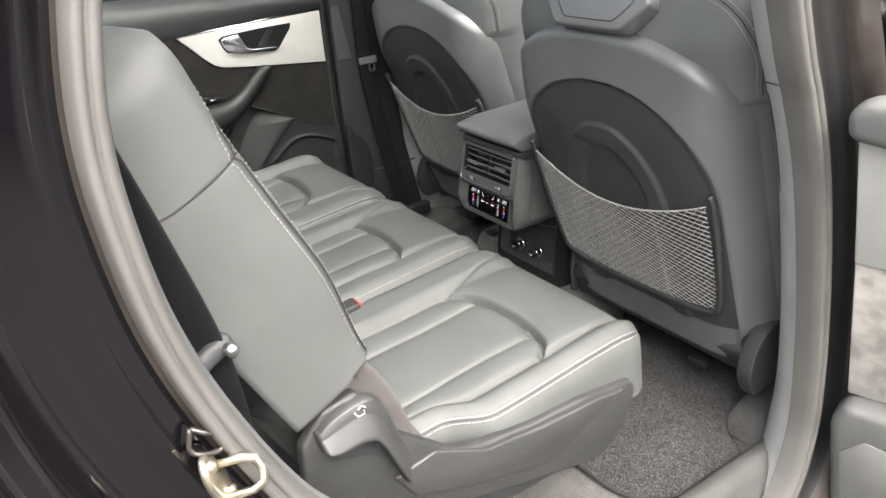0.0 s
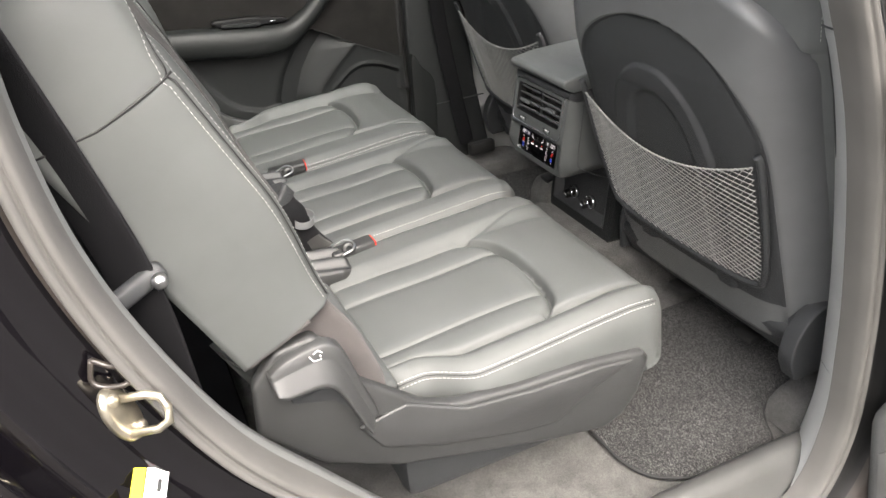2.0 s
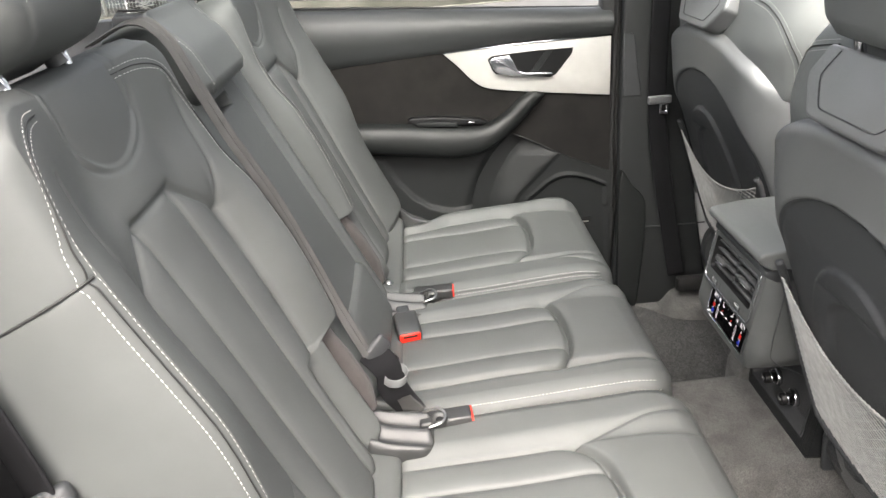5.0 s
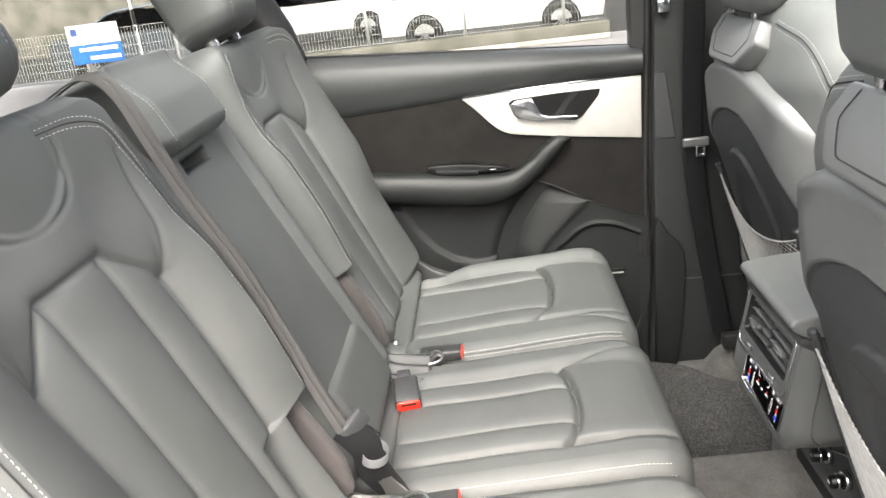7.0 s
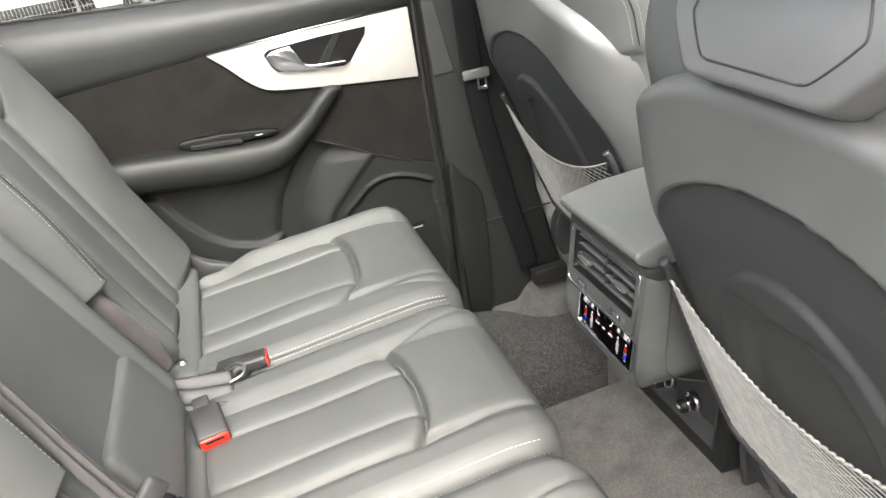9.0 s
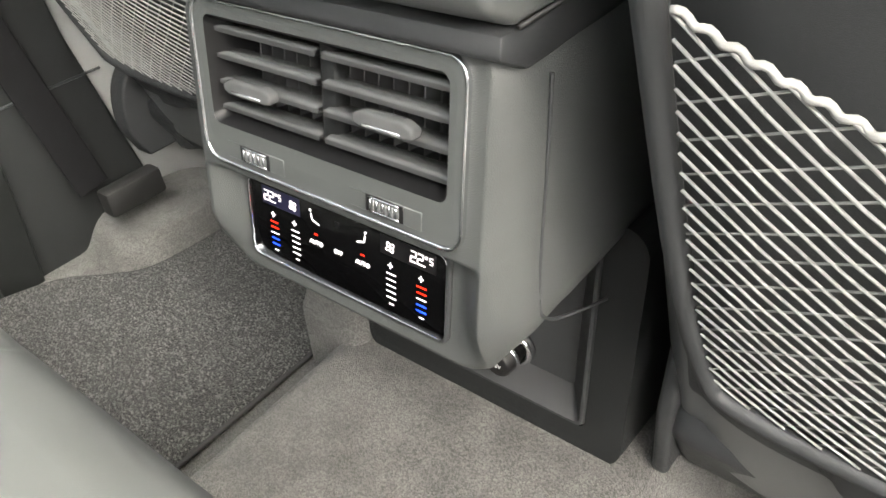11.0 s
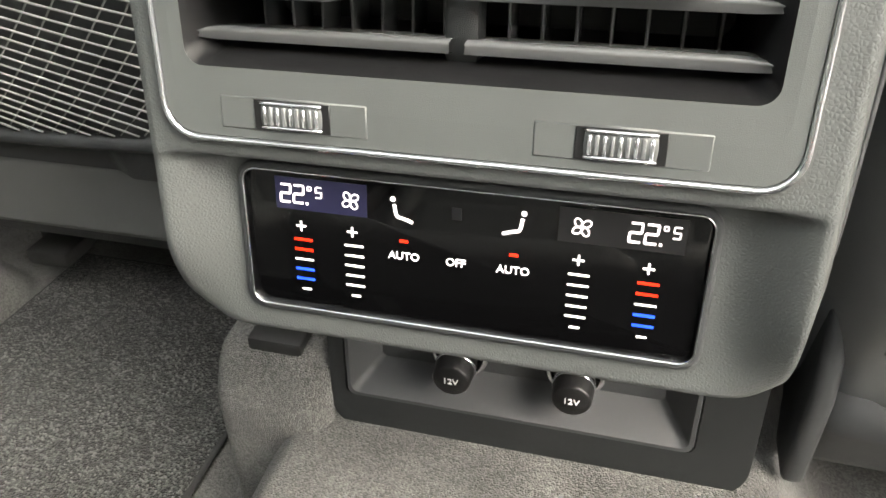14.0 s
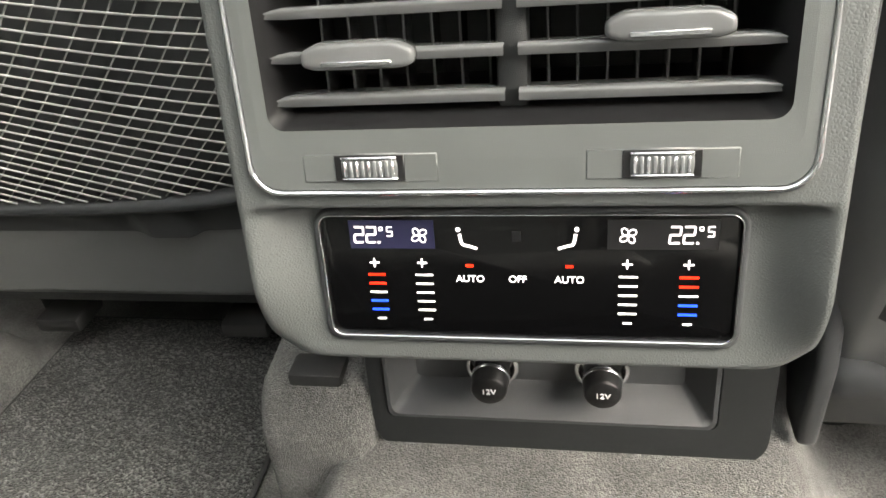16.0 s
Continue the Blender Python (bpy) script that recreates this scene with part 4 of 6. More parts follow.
def front_seat(side, x0, label):
    seat = thing("front_seat", label, "car seat", "front seats", m=Matrix.Identity(4))
    m = axes((x0, -0.42 * side, 0.26), (0, -1, 0), F_UP, F_OUT)

    # leather back behind and above the shell
    def wrap_leather(p):
        x, s = p[..., 0], p[..., 1] - 0.085
        s = s - 0.046 * np.minimum(np.abs(x) / 0.27, 1.15) ** 2.2 * smooth01((s - 0.22) / 0.36)
        wing = smooth01((np.abs(x) - 0.245) / 0.02)
        p[..., 1] = s
        p[..., 2] = p[..., 2] - 0.026 + 0.006 - 0.056 * np.minimum(np.abs(x) / 0.285, 1.12) ** 5 - 0.027 * smooth01((s - 0.38) / 0.24) - 0.052 * smooth01((s - 0.555) / 0.13) - 0.010 * wing * np.exp(-(((s - 0.462) / 0.007) ** 2)) - 0.012 * wing * smooth01((0.46 - s) / 0.01)
        return p

    W, D, CO, R = 0.640, 0.782, 0.118, 0.046
    back = pillow("backrest", W, D, 0.13, CO, R, None, wrap_leather, nx=110, ny=170)
    bk = part("backrest", back, LEATHER_FRONT, seat, "black leather front backrest", m)

    def leather_pt(x, y):
        """A point of the leather, from the flat cut of its cover."""
        qx, qy = min(max(x, -W / 2 + CO), W / 2 - CO), min(max(y, CO), D - CO)
        dx, dy = x - qx, y - qy
        dist = math.hypot(dx, dy)
        over = max(dist - (CO - R), 0.0)
        a = min(over / R, math.pi / 2)
        k = (min(dist, CO - R) + R * math.sin(a)) / (dist + 1e-9)
        return wrap_leather(np.array((qx + dx * k, qy + dy * k, -R * (1 - math.cos(a)))))

    cx, cy = W / 2 - CO, D - CO
    for rad in (0.083, 0.0885, 0.094):
        for sx in (1, -1):
            run = [(cx + rad, cy + dy) for dy in np.linspace(-0.050, -0.004, 12)]
            run += [(cx + rad * math.cos(a), cy + rad * math.sin(a)) for a in np.linspace(0, math.pi / 2, 30)]
            run += [(x, cy + rad) for x in np.linspace(cx - 0.006, 0.128, 12)]
            pts = [leather_pt(sx * x, y) + np.array((0, 0.0004, 0.0006)) for x, y in run]
            if rad == 0.0885:
                part("seam", tube("seam", pts, 0.0009, 5), RUBBER_BLACK, bk)
            else:
                part("stitching", stitches("stitching", pts, (sx * 0.3, 0.3, 0.9)), THREAD, bk, "pale twin stitching")

    # hard back shell
    def wrap_shell(p):
        x, s = p[..., 0], p[..., 1] - 0.122
        s = s - 0.088 * np.minimum(np.abs(x) / 0.27, 1.1) ** 2.8 * smooth01((s - 0.05) / 0.5)
        p[..., 1] = s
        p[..., 2] = p[..., 2] + shell_face(x, s)
        return p

    sh = pillow("back_shell", 0.566, 0.71, 0.045, 0.075, 0.013, None, wrap_shell, nx=150, ny=200)
    bs = part("back_shell", sh, SHELL, seat, "dark grey hard plastic seat back", m)

    # darker sunk panel and the raised arch in it
    s_row = np.concatenate([np.linspace(-0.02, 0.24, 30), 0.24 + 0.2605 * np.sin(np.linspace(0, math.pi / 2, 110)[1:])])
    lim = np.maximum(panel_half(s_row) - 0.003, 0.0)
    px, ps = np.linspace(-1, 1, 110)[None, :] * lim[:, None], np.repeat(s_row[:, None], 110, 1)

    def arch_height(x, s):
        """A broad soft ridge that follows an arch inside the panel."""
        d = []
        for top, half in ((0.418, 0.140), (0.372, 0.098)):
            lim_a = half * np.sqrt(np.maximum(1 - np.clip((s - 0.14) / (top - 0.14), 0, 1) ** 3.0, 0))
            d.append(np.where(s > top, (top - s), np.minimum(lim_a - np.abs(x), (top - s) * 1.3)))
        return 0.0075 * smooth01((d[0] + 0.004) / 0.012) * (1 - smooth01((d[1] + 0.006) / 0.022))

    part("sunk_panel", grid("sunk_panel", np.stack([px, ps, shell_face(px, ps) - 0.0045 + 0.0070 * smooth01((np.maximum(panel_half(ps), 0) - np.abs(px)) / 0.014) * smooth01((0.502 - ps) / 0.010) + arch_height(px, ps)], -1)), SHELL_DARK, bs, "darker sunk plastic panel with a raised arch")
    # pocket rim
    rim = spline([(-0.236, 0.322, 0.000), (-0.238, 0.29, -0.003), (-0.231, 0.15, 0.000), (-0.218, 0.055, 0.002), (-0.195, 0.028, 0.005), (-0.1, 0.018, 0.008), (0.1, 0.018, 0.008), (0.195, 0.028, 0.005), (0.218, 0.055, 0.002), (0.231, 0.15, 0.000), (0.238, 0.29, -0.003), (0.236, 0.322, 0.000)], 7)
    part("pocket_rim", tube("pocket_rim", rim, 0.0068, 8, up=(0, 0.05, 1)), SHELL_DARK, seat, "raised plastic rim of the net pocket", m)
    # net: flat-lying strong cords crossed by steeper thin ones
    cords = []
    for run, gap, rad_c, lift in ((-1.10, 1 / 21.0, 0.00085, 0.0006), (0.60, 1 / 22.0, 0.00062, -0.0006)):
        for k in range(-50, 90):
            base = k * gap
            ends = sorted((-base / run, (1.0 - base) / run))
            lo, hi = max(0.0, ends[0]), min(1.0, ends[1])
            if hi - lo < 0.03:
                continue
            pts = []
            for v in np.linspace(lo, hi, max(4, int(16 * (hi - lo)))):
                x, s, n = net_point(base + run * v, v)
                pts.append((x, s, n + lift))
            cords.append(tube("cord", pts, rad_c, 5, up=(0, 0, 1)))
    net = part("map_net", join("map_net", cords), NET, seat, "pale elastic map net", m)
    topline = []
    for i in range(240):
        x, s, n = net_point(i / 239, 1.0)
        topline.append((x, s + 0.0010 * math.sin(i * 1.2), n + 0.0010 * math.cos(i * 1.2)))
    part("net_hem", tube("net_hem", topline, 0.0017, 6), NET, net, "twisted pale cord along the net's top")
    # plastic cap round the headrest posts
    CAP = Matrix.Translation((0, 0.604, -0.020)) @ Matrix.Rotation(radians(-44), 4, "X")
    cap = slab("headrest_cap", [(-0.112, 0.090), (-0.126, 0.050), (-0.118, 0.038), (-0.084, 0.004), (-0.072, 0.0), (0.072, 0.0), (0.084, 0.004), (0.118, 0.038), (0.126, 0.050), (0.112, 0.090)], 0.040, 0.008, 4, -0.036)
    cap.transform(CAP)
    cp = part("headrest_cap", cap, SHELL, seat, "dark plastic cover below the headrest", m)
    lines = [[(k * 0.080, 0.084), (k * 0.092, 0.056), (k * 0.088, 0.044), (k * 0.064, 0.019), (k * 0.052, 0.015)] for k in (1, -1)] + [[(0.052, 0.015), (-0.052, 0.015)]]
    for line in lines:
        me = tube("cap_line", [(x, y, 0.0042) for x, y in (spline(line, 5) if len(line) > 2 else line)], 0.0011, 6)
        me.transform(CAP)
        part("cap_line", me, SHELL_DARK, cp)
    for sx in (-1, 1):
        part("post", tube("post", [(sx * 0.060, 0.615, -0.078), (sx * 0.060, 0.76, -0.100)], 0.0068, 12, up=(1, 0, 0)), CHROME, seat, "chrome headrest post", m)
    hr = pillow("headrest", 0.262, 0.20, 0.10, 0.055, 0.030, lambda x, y: 0.010 * (1 - (x / 0.14) ** 2), nx=34, ny=26)
    hr.transform(Matrix.Translation((0, 0.676, -0.072)) @ Matrix.Rotation(radians(-9), 4, "X"))
    part("headrest", hr, LEATHER_FRONT, seat, "black leather front headrest", m)
    # lower valance, cushion, base, hinge cover
    val = pillow("lower_cover", 0.52, 0.10, 0.10, 0.03, 0.02, None, nx=16, ny=8)
    val.transform(Matrix.Translation((0, -0.165, -0.018)) @ Matrix.Rotation(radians(10), 4, "X"))
    part("lower_cover", val, SHELL_DARK, seat, "dark lower valance of the seat back", m)
    cu = pillow("seat_cushion", 0.52, 0.50, 0.14, 0.06, 0.04, None, nx=20, ny=20)
    part("seat_cushion", cu, LEATHER_FRONT, seat, "", axes((x0 + 0.06, -0.42 * side, 0.36), (0, -1, 0), (0.985, 0, 0.17), (-0.17, 0, 0.985)))
    part("seat_base", box("seat_base", 0.40, 0.44, 0.12, 0.02, 2, (x0 + 0.34, -0.42 * side, 0.165)), SHELL_DARK, seat)
    for sy in (-0.19, 0.19):
        part("seat_rail", box("seat_rail", 0.40, 0.035, 0.10, 0.006, 2, (x0 + 0.37, -0.42 * side + sy, 0.05)), RUBBER_BLACK, seat)
        for dx in (0.10, 0.20):
            part("cable_clip", box("cable_clip", 0.05, 0.05, 0.018, 0.005, 2, (x0 + dx, -0.42 * side + sy * 0.55, 0.075)), RUBBER_BLACK, seat)
    hinge = slab("hinge_cover", [tuple(p) for p in spline([(-0.012, 0.060), (-0.030, 0.110), (-0.018, 0.168), (0.020, 0.205), (0.062, 0.205), (0.11, 0.17), (0.13, 0.11), (0.125, 0.062)], 5)], 0.034, 0.012, 4)
    hinge.transform(axes((x0 + 0.03, -0.42 * side - side * (0.256 if side > 0 else 0.290), 0.055), (1, 0, 0), (0, 0, 1), (0, -1, 0)))
    part("hinge_cover", hinge, SHELL_DARK, seat, "rounded plastic cover over the recliner hinge")
    blade = slab("inner_blade", [(0.035, 0.125), (0.03, 0.20), (0.045, 0.27), (0.085, 0.30), (0.105, 0.285), (0.085, 0.22), (0.085, 0.15), (0.07, 0.125)], 0.014, 0.005, 3)
    blade.transform(axes((x0, -0.42 * side + side * 0.262, 0), (1, 0, 0), (0, 0, 1), (0, -1, 0)))
    part("inner_blade", blade, SHELL_DARK, seat, "narrow plastic cover beside the console")
    cover = slab("side_cover", [(0.05, 0.12), (0.03, 0.22), (0.05, 0.29), (0.10, 0.30), (0.50, 0.33), (0.52, 0.20), (0.40, 0.12), (0.10, 0.10)], 0.03, 0.01, 3)
    cover.transform(axes((x0, (-0.42 - 0.235) * side, 0), (1, 0, 0), (0, 0, 1), (0, -1, 0)))
    part("side_cover", cover, SHELL_DARK, seat)
    return seat


front_seat(1, 0.735, "dark driver's seat with hard back shell and grey map net")
front_seat(-1, 0.855, "dark passenger seat pushed forward with hard back shell and map net")


# ---- centre console ----
def crisp(me):
    me.polygons.foreach_set("use_smooth", [False] * len(me.polygons))
    return me


con = thing("centre_console", "grey plastic rear console with air vents and lit climate panel", "car console", m=Matrix.Identity(4))
C = axes((0.641, 0.0075, 0.327), (0, -1, 0), (0.182, 0, 0.983), (-0.983, 0, 0.182))


def con_warp(p):
    p[..., 1] += -0.024 - 0.185 * p[..., 2]
    low = np.clip(-p[..., 1] / 0.024, 0, 1)
    p[..., 0] = p[..., 0] * (1 - 0.02 * low) + 0.0015
    return p


def con_relief(x, y):
    """The vent part stands proud; the touch panel lies in a dish below it."""
    up = smooth01((y - 0.024 - 0.0625) / 0.006)
    return 0.0145 * up + (1 - up) * 0.0145 * smooth01((np.abs(x) - 0.088) / 0.028) * smooth01((y - 0.008) / 0.05)


pod = pillow("pod", 0.252, 0.222, 0.24, 0.046, 0.012, con_relief, con_warp, nx=80, ny=110)
bm = bmesh.new()
bm.from_mesh(pod)
gone = [f for f in bm.faces if abs(f.calc_center_median().x) < 0.093 and 0.0960 < f.calc_center_median().y < 0.1625 and f.calc_center_median().z > -0.004]
bmesh.ops.delete(bm, geom=gone, context="FACES")
bm.to_mesh(pod)
bm.free()
part("pod", pod, CONSOLE, con, "grained grey plastic housing", C)
# vent
vent = part("vent_bezel", crisp(ring_frame("vent_bezel", round_rect(0.204, 0.098, 0.011, 6, 0, 0.121), round_rect(0.186, 0.067, 0.006, 6, 0, 0.129), -0.006, 0.0022, 0.0002)), CONSOLE_FLAT, con, "grey vent surround", C @ Matrix.Translation((0, 0.0015, 0.0145)))
part("chrome_line", ring_frame("chrome_line", round_rect(0.2085, 0.1025, 0.0125, 6, 0, 0.121), round_rect(0.2045, 0.0985, 0.011, 6, 0, 0.121), -0.004, 0.0030, 0.0005), CHROME, vent, "thin chrome line")
walls = [np.array([(x, y, z) for x, y in round_rect(0.186 - 2 * k, 0.067 - 2 * k, 0.006, 6, 0, 0.129)]) for z, k in ((0.0018, 0.0), (-0.006, 0.004), (-0.030, 0.008), (-0.055, 0.010))]
part("vent_duct", grid("vent_duct", np.stack(walls), wrap_v=True), VENT_BLACK, vent, "", None)
part("vent_back", box("vent_back", 0.18, 0.056, 0.004, 0.001, 1, (0, 0.1315, -0.056)), VENT_BLACK, vent)
for k, y in enumerate((0.1045, 0.1205, 0.1365, 0.1525)):
    for x0, x1 in ((-0.0915, -0.0035), (0.0015, 0.0915)):
        prof = [(-0.0, 0.0012), (0.001, 0.0022), (-0.004, 0.0030), (-0.016, 0.0022), (-0.020, 0.0), (-0.016, -0.0014), (-0.004, -0.0016), (0.0008, -0.0010)]
        pts = np.array([[(x, y + dy * (1.0 if abs(x) < 0.088 else 0.6) + 0.0, -0.004 + dz) for dz, dy in prof] for x in np.linspace(x0, x1, 12)])
        part("louvre", grid("louvre", pts, wrap_v=True), LOUVRE, vent)
for xc, yt in ((-0.055, 0.1228), (0.052, 0.1285)):
    tab = slab("vent_tab", [(-0.021, -0.0035), (-0.016, -0.005), (0.016, -0.005), (0.021, -0.0035), (0.021, 0.002), (0.014, 0.005), (-0.014, 0.005), (-0.021, 0.002)], 0.009, 0.0022, 3)
    tab.transform(Matrix.Translation((xc, yt, -0.0035)))
    tb = part("vent_tab", tab, LOUVRE, vent, "vent direction tab with metal strip")
    part("tab_strip", box("tab_strip", 0.026, 0.0020, 0.0012, 0.0004, 1, (xc, yt - 0.0025, 0.0055)), CHROME, tb)
part("centre_post", box("centre_post", 0.012, 0.066, 0.012, 0.003, 2, (-0.001, 0.1315, -0.0150)), SHADED_PLASTIC, vent)
for k in range(17):
    x = -0.088 + k * 0.011
    part("vane", box("vane", 0.0012, 0.056, 0.016, 0.0004, 1, (x, 0.1315, -0.034)), LOUVRE, vent)
for xc in (-0.055, 0.0515):
    plate = box("wheel_plate", 0.0525, 0.0112, 0.0014, 0.0005, 1, (xc, 0.0808, 0.0021))
    wp = part("wheel_plate", plate, CONSOLE_FLAT, vent)
    part("wheel_slot", box("wheel_slot", 0.0272, 0.0104, 0.0014, 0.0003, 1, (xc, 0.0808, 0.0025)), VENT_BLACK, wp)
    rim_pts = [(0.0, -0.0115), (0.0075, -0.0115), (0.0098, -0.0105), (0.0098, 0.0105), (0.0075, 0.0118), (0, 0.0115)]
    wh = disc("thumbwheel", rim_pts, 40, Matrix.Translation((xc, 0.0808, -0.0056)) @ Matrix.Rotation(radians(90), 4, "Y"))
    w = part("thumbwheel", wh, CONSOLE_FLAT, wp, "ribbed thumbwheel with metal edges")
    for e in (-1, 1):
        part("wheel_rim", tube("wheel_rim", [(xc + t * 0.0108, 0.0808 + e * 0.0041, -0.0056 + 0.0089 + 0.0004 * (1 - t * t)) for t in np.linspace(-1, 1, 7)], 0.0007, 6), CHROME, w)
    for q in range(9):
        part("wheel_rib", box("wheel_rib", 0.0013, 0.0062, 0.0012, 0.0003, 1, (xc - 0.0092 + q * 0.0023, 0.0808, 0.0040)), SHELL if q % 2 else CHROME, w)

# touch panel
gp = part("touch_panel", slab("touch_panel", round_rect(0.168, 0.056, 0.005, 6, 0, 0.0275), 0.003, 0.0006, 2, -0.0015), GLASS_BLACK, con, "black glass climate panel", C @ Matrix.Translation((0, 0.0018, 0)))
part("panel_frame", ring_frame("panel_frame", round_rect(0.1735, 0.0615, 0.0075, 6, 0, 0.0275), round_rect(0.1675, 0.0555, 0.005, 6, 0, 0.0275), -0.004, 0.0020, 0.0006), SHELL_DARK, gp, "dark frame round the panel")
part("panel_chrome", ring_frame("panel_chrome", round_rect(0.1690, 0.0570, 0.0055, 6, 0, 0.0275), round_rect(0.1675, 0.0555, 0.005, 6, 0, 0.0275), -0.002, 0.0030, 0.0003), CHROME, gp, "thin chrome line")
part("gloss_strip", box("gloss_strip", 0.196, 0.0085, 0.0008, 0.0003, 1), GLASS_BLACK, con, "glossy black strip", C @ Matrix.Translation((0, 0.0648, 0.0062)) @ Matrix.Rotation(radians(62), 4, "X"))


def gx(u):
    return (u - 0.474) * 0.168


def gy(v):
    return 0.0555 * (1.03 - v)


Z = 0.0017


def bar(u, v, w, h, ma, name="bar"):
    part(name, box(name, w, h, 0.0003, 0.0, 1, (gx(u), gy(v), Z)), ma, gp)


part("display_window", box("display_window", 0.036, 0.0125, 0.0002, 0.0, 1, (gx(0.155), gy(0.185), Z - 0.0001)), LCD, gp)
part("display_window", box("display_window", 0.042, 0.0125, 0.0002, 0.0, 1, (gx(0.80), gy(0.185), Z - 0.0001)), LCD_DIM, gp)
SEGMENTS = {"2": "abged", "5": "afgcd"}


def digit(ch, x, y, h):
    """One seven-segment numeral, h high."""
    w, t = h * 0.56, h * 0.115
    lean = Matrix(((1, 0.06, 0, 0), (0, 1, 0, 0), (0, 0, 1, 0), (0, 0, 0, 1)))
    place = {"a": (0, h / 2, 1), "g": (0, 0, 1), "d": (0, -h / 2, 1), "f": (-w / 2, h / 4, 0), "b": (w / 2, h / 4, 0), "e": (-w / 2, -h / 4, 0), "c": (w / 2, -h / 4, 0)}
    bits = []
    for q in SEGMENTS[ch]:
        cx, cy, flat = place[q]
        bits.append(box("segment", (w if flat else t), (t if flat else h / 2 - t * 0.3), 0.0003, 0.0, 1, (cx, cy, 0)))
    me = join("numeral", bits)
    me.transform(lean)
    part("numeral", me, LIT_WHITE, gp, m=Matrix.Translation((x, y, Z + 0.0002)))


for u in (0.107, 0.862):
    digit("2", gx(u) - 0.0058, gy(0.185), 0.0068)
    digit("2", gx(u) - 0.0006, gy(0.185), 0.0068)
    part("decimal_point", box("decimal_point", 0.0009, 0.0009, 0.0003, 0.0, 1, (gx(u) + 0.0026, gy(0.185) - 0.0034, Z + 0.0002)), LIT_WHITE, gp)
    digit("5", gx(u) + 0.0074, gy(0.185) + 0.0014, 0.0040)
    part("degree_mark", ring_frame("degree_mark", round_rect(0.0017, 0.0017, 0.0004, 3, gx(u) + 0.0038, gy(0.185) + 0.0026), round_rect(0.0011, 0.0011, 0.0002, 3, gx(u) + 0.0038, gy(0.185) + 0.0026), Z, Z + 0.0004, 0.0), LIT_WHITE, gp)
for u in (0.225, 0.722):
    blades = []
    for a in range(4):
        c = Matrix.Translation((gx(u), gy(0.19), Z)) @ Matrix.Rotation(radians(90 * a + 25), 4, "Z")
        pts = [c @ Vector((0.0004 + 0.0016 * (1 - math.cos(t)), 0.0012 * math.sin(t) + 0.0005, 0.0002)) for t in np.linspace(0, 2 * math.pi, 12, endpoint=False)]
        blades.append(tube("blade", [tuple(p) for p in pts], 0.0003, 5, closed=True))
    part("fan_symbol", join("fan_symbol", blades), LIT_WHITE, gp)
for u, sgn in ((0.342, 1), (0.584, -1)):
    cx, cy = gx(u), gy(0.22)
    seat_line = spline([(cx - sgn * 0.0030, cy + 0.0022, Z), (cx - sgn * 0.0020, cy - 0.0022, Z), (cx + sgn * 0.0003, cy - 0.0030, Z), (cx + sgn * 0.0040, cy - 0.0042, Z)], 5)
    part("seat_symbol", tube("seat_symbol", seat_line, 0.00065, 6, 0.3), LIT_WHITE, gp)
    part("air_symbol", disc("air_symbol", [(0, 0.0003), (0.0010, 0.0003), (0.0010, 0)], 12, Matrix.Translation((cx - sgn * 0.0034, cy + 0.0042, Z))), LIT_WHITE, gp)
    bar(u + 0.003, 0.435, 0.0032, 0.0011, LIT_RED, "indicator")
    letters("auto_mark", "AUTO", 0.0043, LIT_WHITE, gp, Matrix.Translation((gx(u + 0.003), gy(0.545), Z)))
letters("off_mark", "OFF", 0.0043, LIT_WHITE, gp, Matrix.Translation((gx(0.462), gy(0.545), Z)))
DIM = mat("unlit_symbol", (0.008, 0.008, 0.009), 0.3)
part("lock_symbol", box("lock_symbol", 0.0035, 0.0045, 0.0003, 0.0, 1, (gx(0.462), gy(0.20), Z)), DIM, gp)
for u, cols in ((0.104, (LIT_RED, LIT_RED, LIT_WHITE, LIT_BLUE, LIT_BLUE)), (0.226, (LIT_WHITE,) * 5), (0.722, (LIT_WHITE,) * 5), (0.862, (LIT_RED, LIT_RED, LIT_WHITE, LIT_BLUE, LIT_BLUE))):
    bar(u, 0.415, 0.0040, 0.0007, LIT_WHITE, "plus_sign")
    bar(u, 0.415, 0.0007, 0.0040, LIT_WHITE, "plus_sign")
    for k, ma in enumerate(cols):
        bar(u + 0.003, 0.515 + 0.075 * k, 0.0074, 0.0010 if ma is not LIT_WHITE else 0.0007, ma, "level_bar")
    bar(u + 0.004, 0.895, 0.0036, 0.0007, LIT_WHITE, "minus_sign")

# lower column with two power sockets
CM = axes((0.742, 0.0075, 0.0), (0, -1, 0), (0.12, 0, 0.993), (-0.993, 0, 0.12))
col = part("lower_column", crisp(ring_frame("lower_column", round_rect(0.268, 0.22, 0.022, 6, 0.011, 0.230), round_rect(0.224, 0.170, 0.006, 6, 0, 0.234), -0.25, 0.0, 0.0003)), SHADED_PLASTIC, con, "grey plastic console foot", CM)
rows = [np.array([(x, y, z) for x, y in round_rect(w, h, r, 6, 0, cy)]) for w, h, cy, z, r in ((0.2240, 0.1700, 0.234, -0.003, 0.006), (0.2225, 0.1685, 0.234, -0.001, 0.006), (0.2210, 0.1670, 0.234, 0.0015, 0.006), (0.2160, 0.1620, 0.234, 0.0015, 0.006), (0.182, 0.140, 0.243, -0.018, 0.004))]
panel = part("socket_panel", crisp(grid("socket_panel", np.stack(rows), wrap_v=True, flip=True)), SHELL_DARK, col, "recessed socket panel")
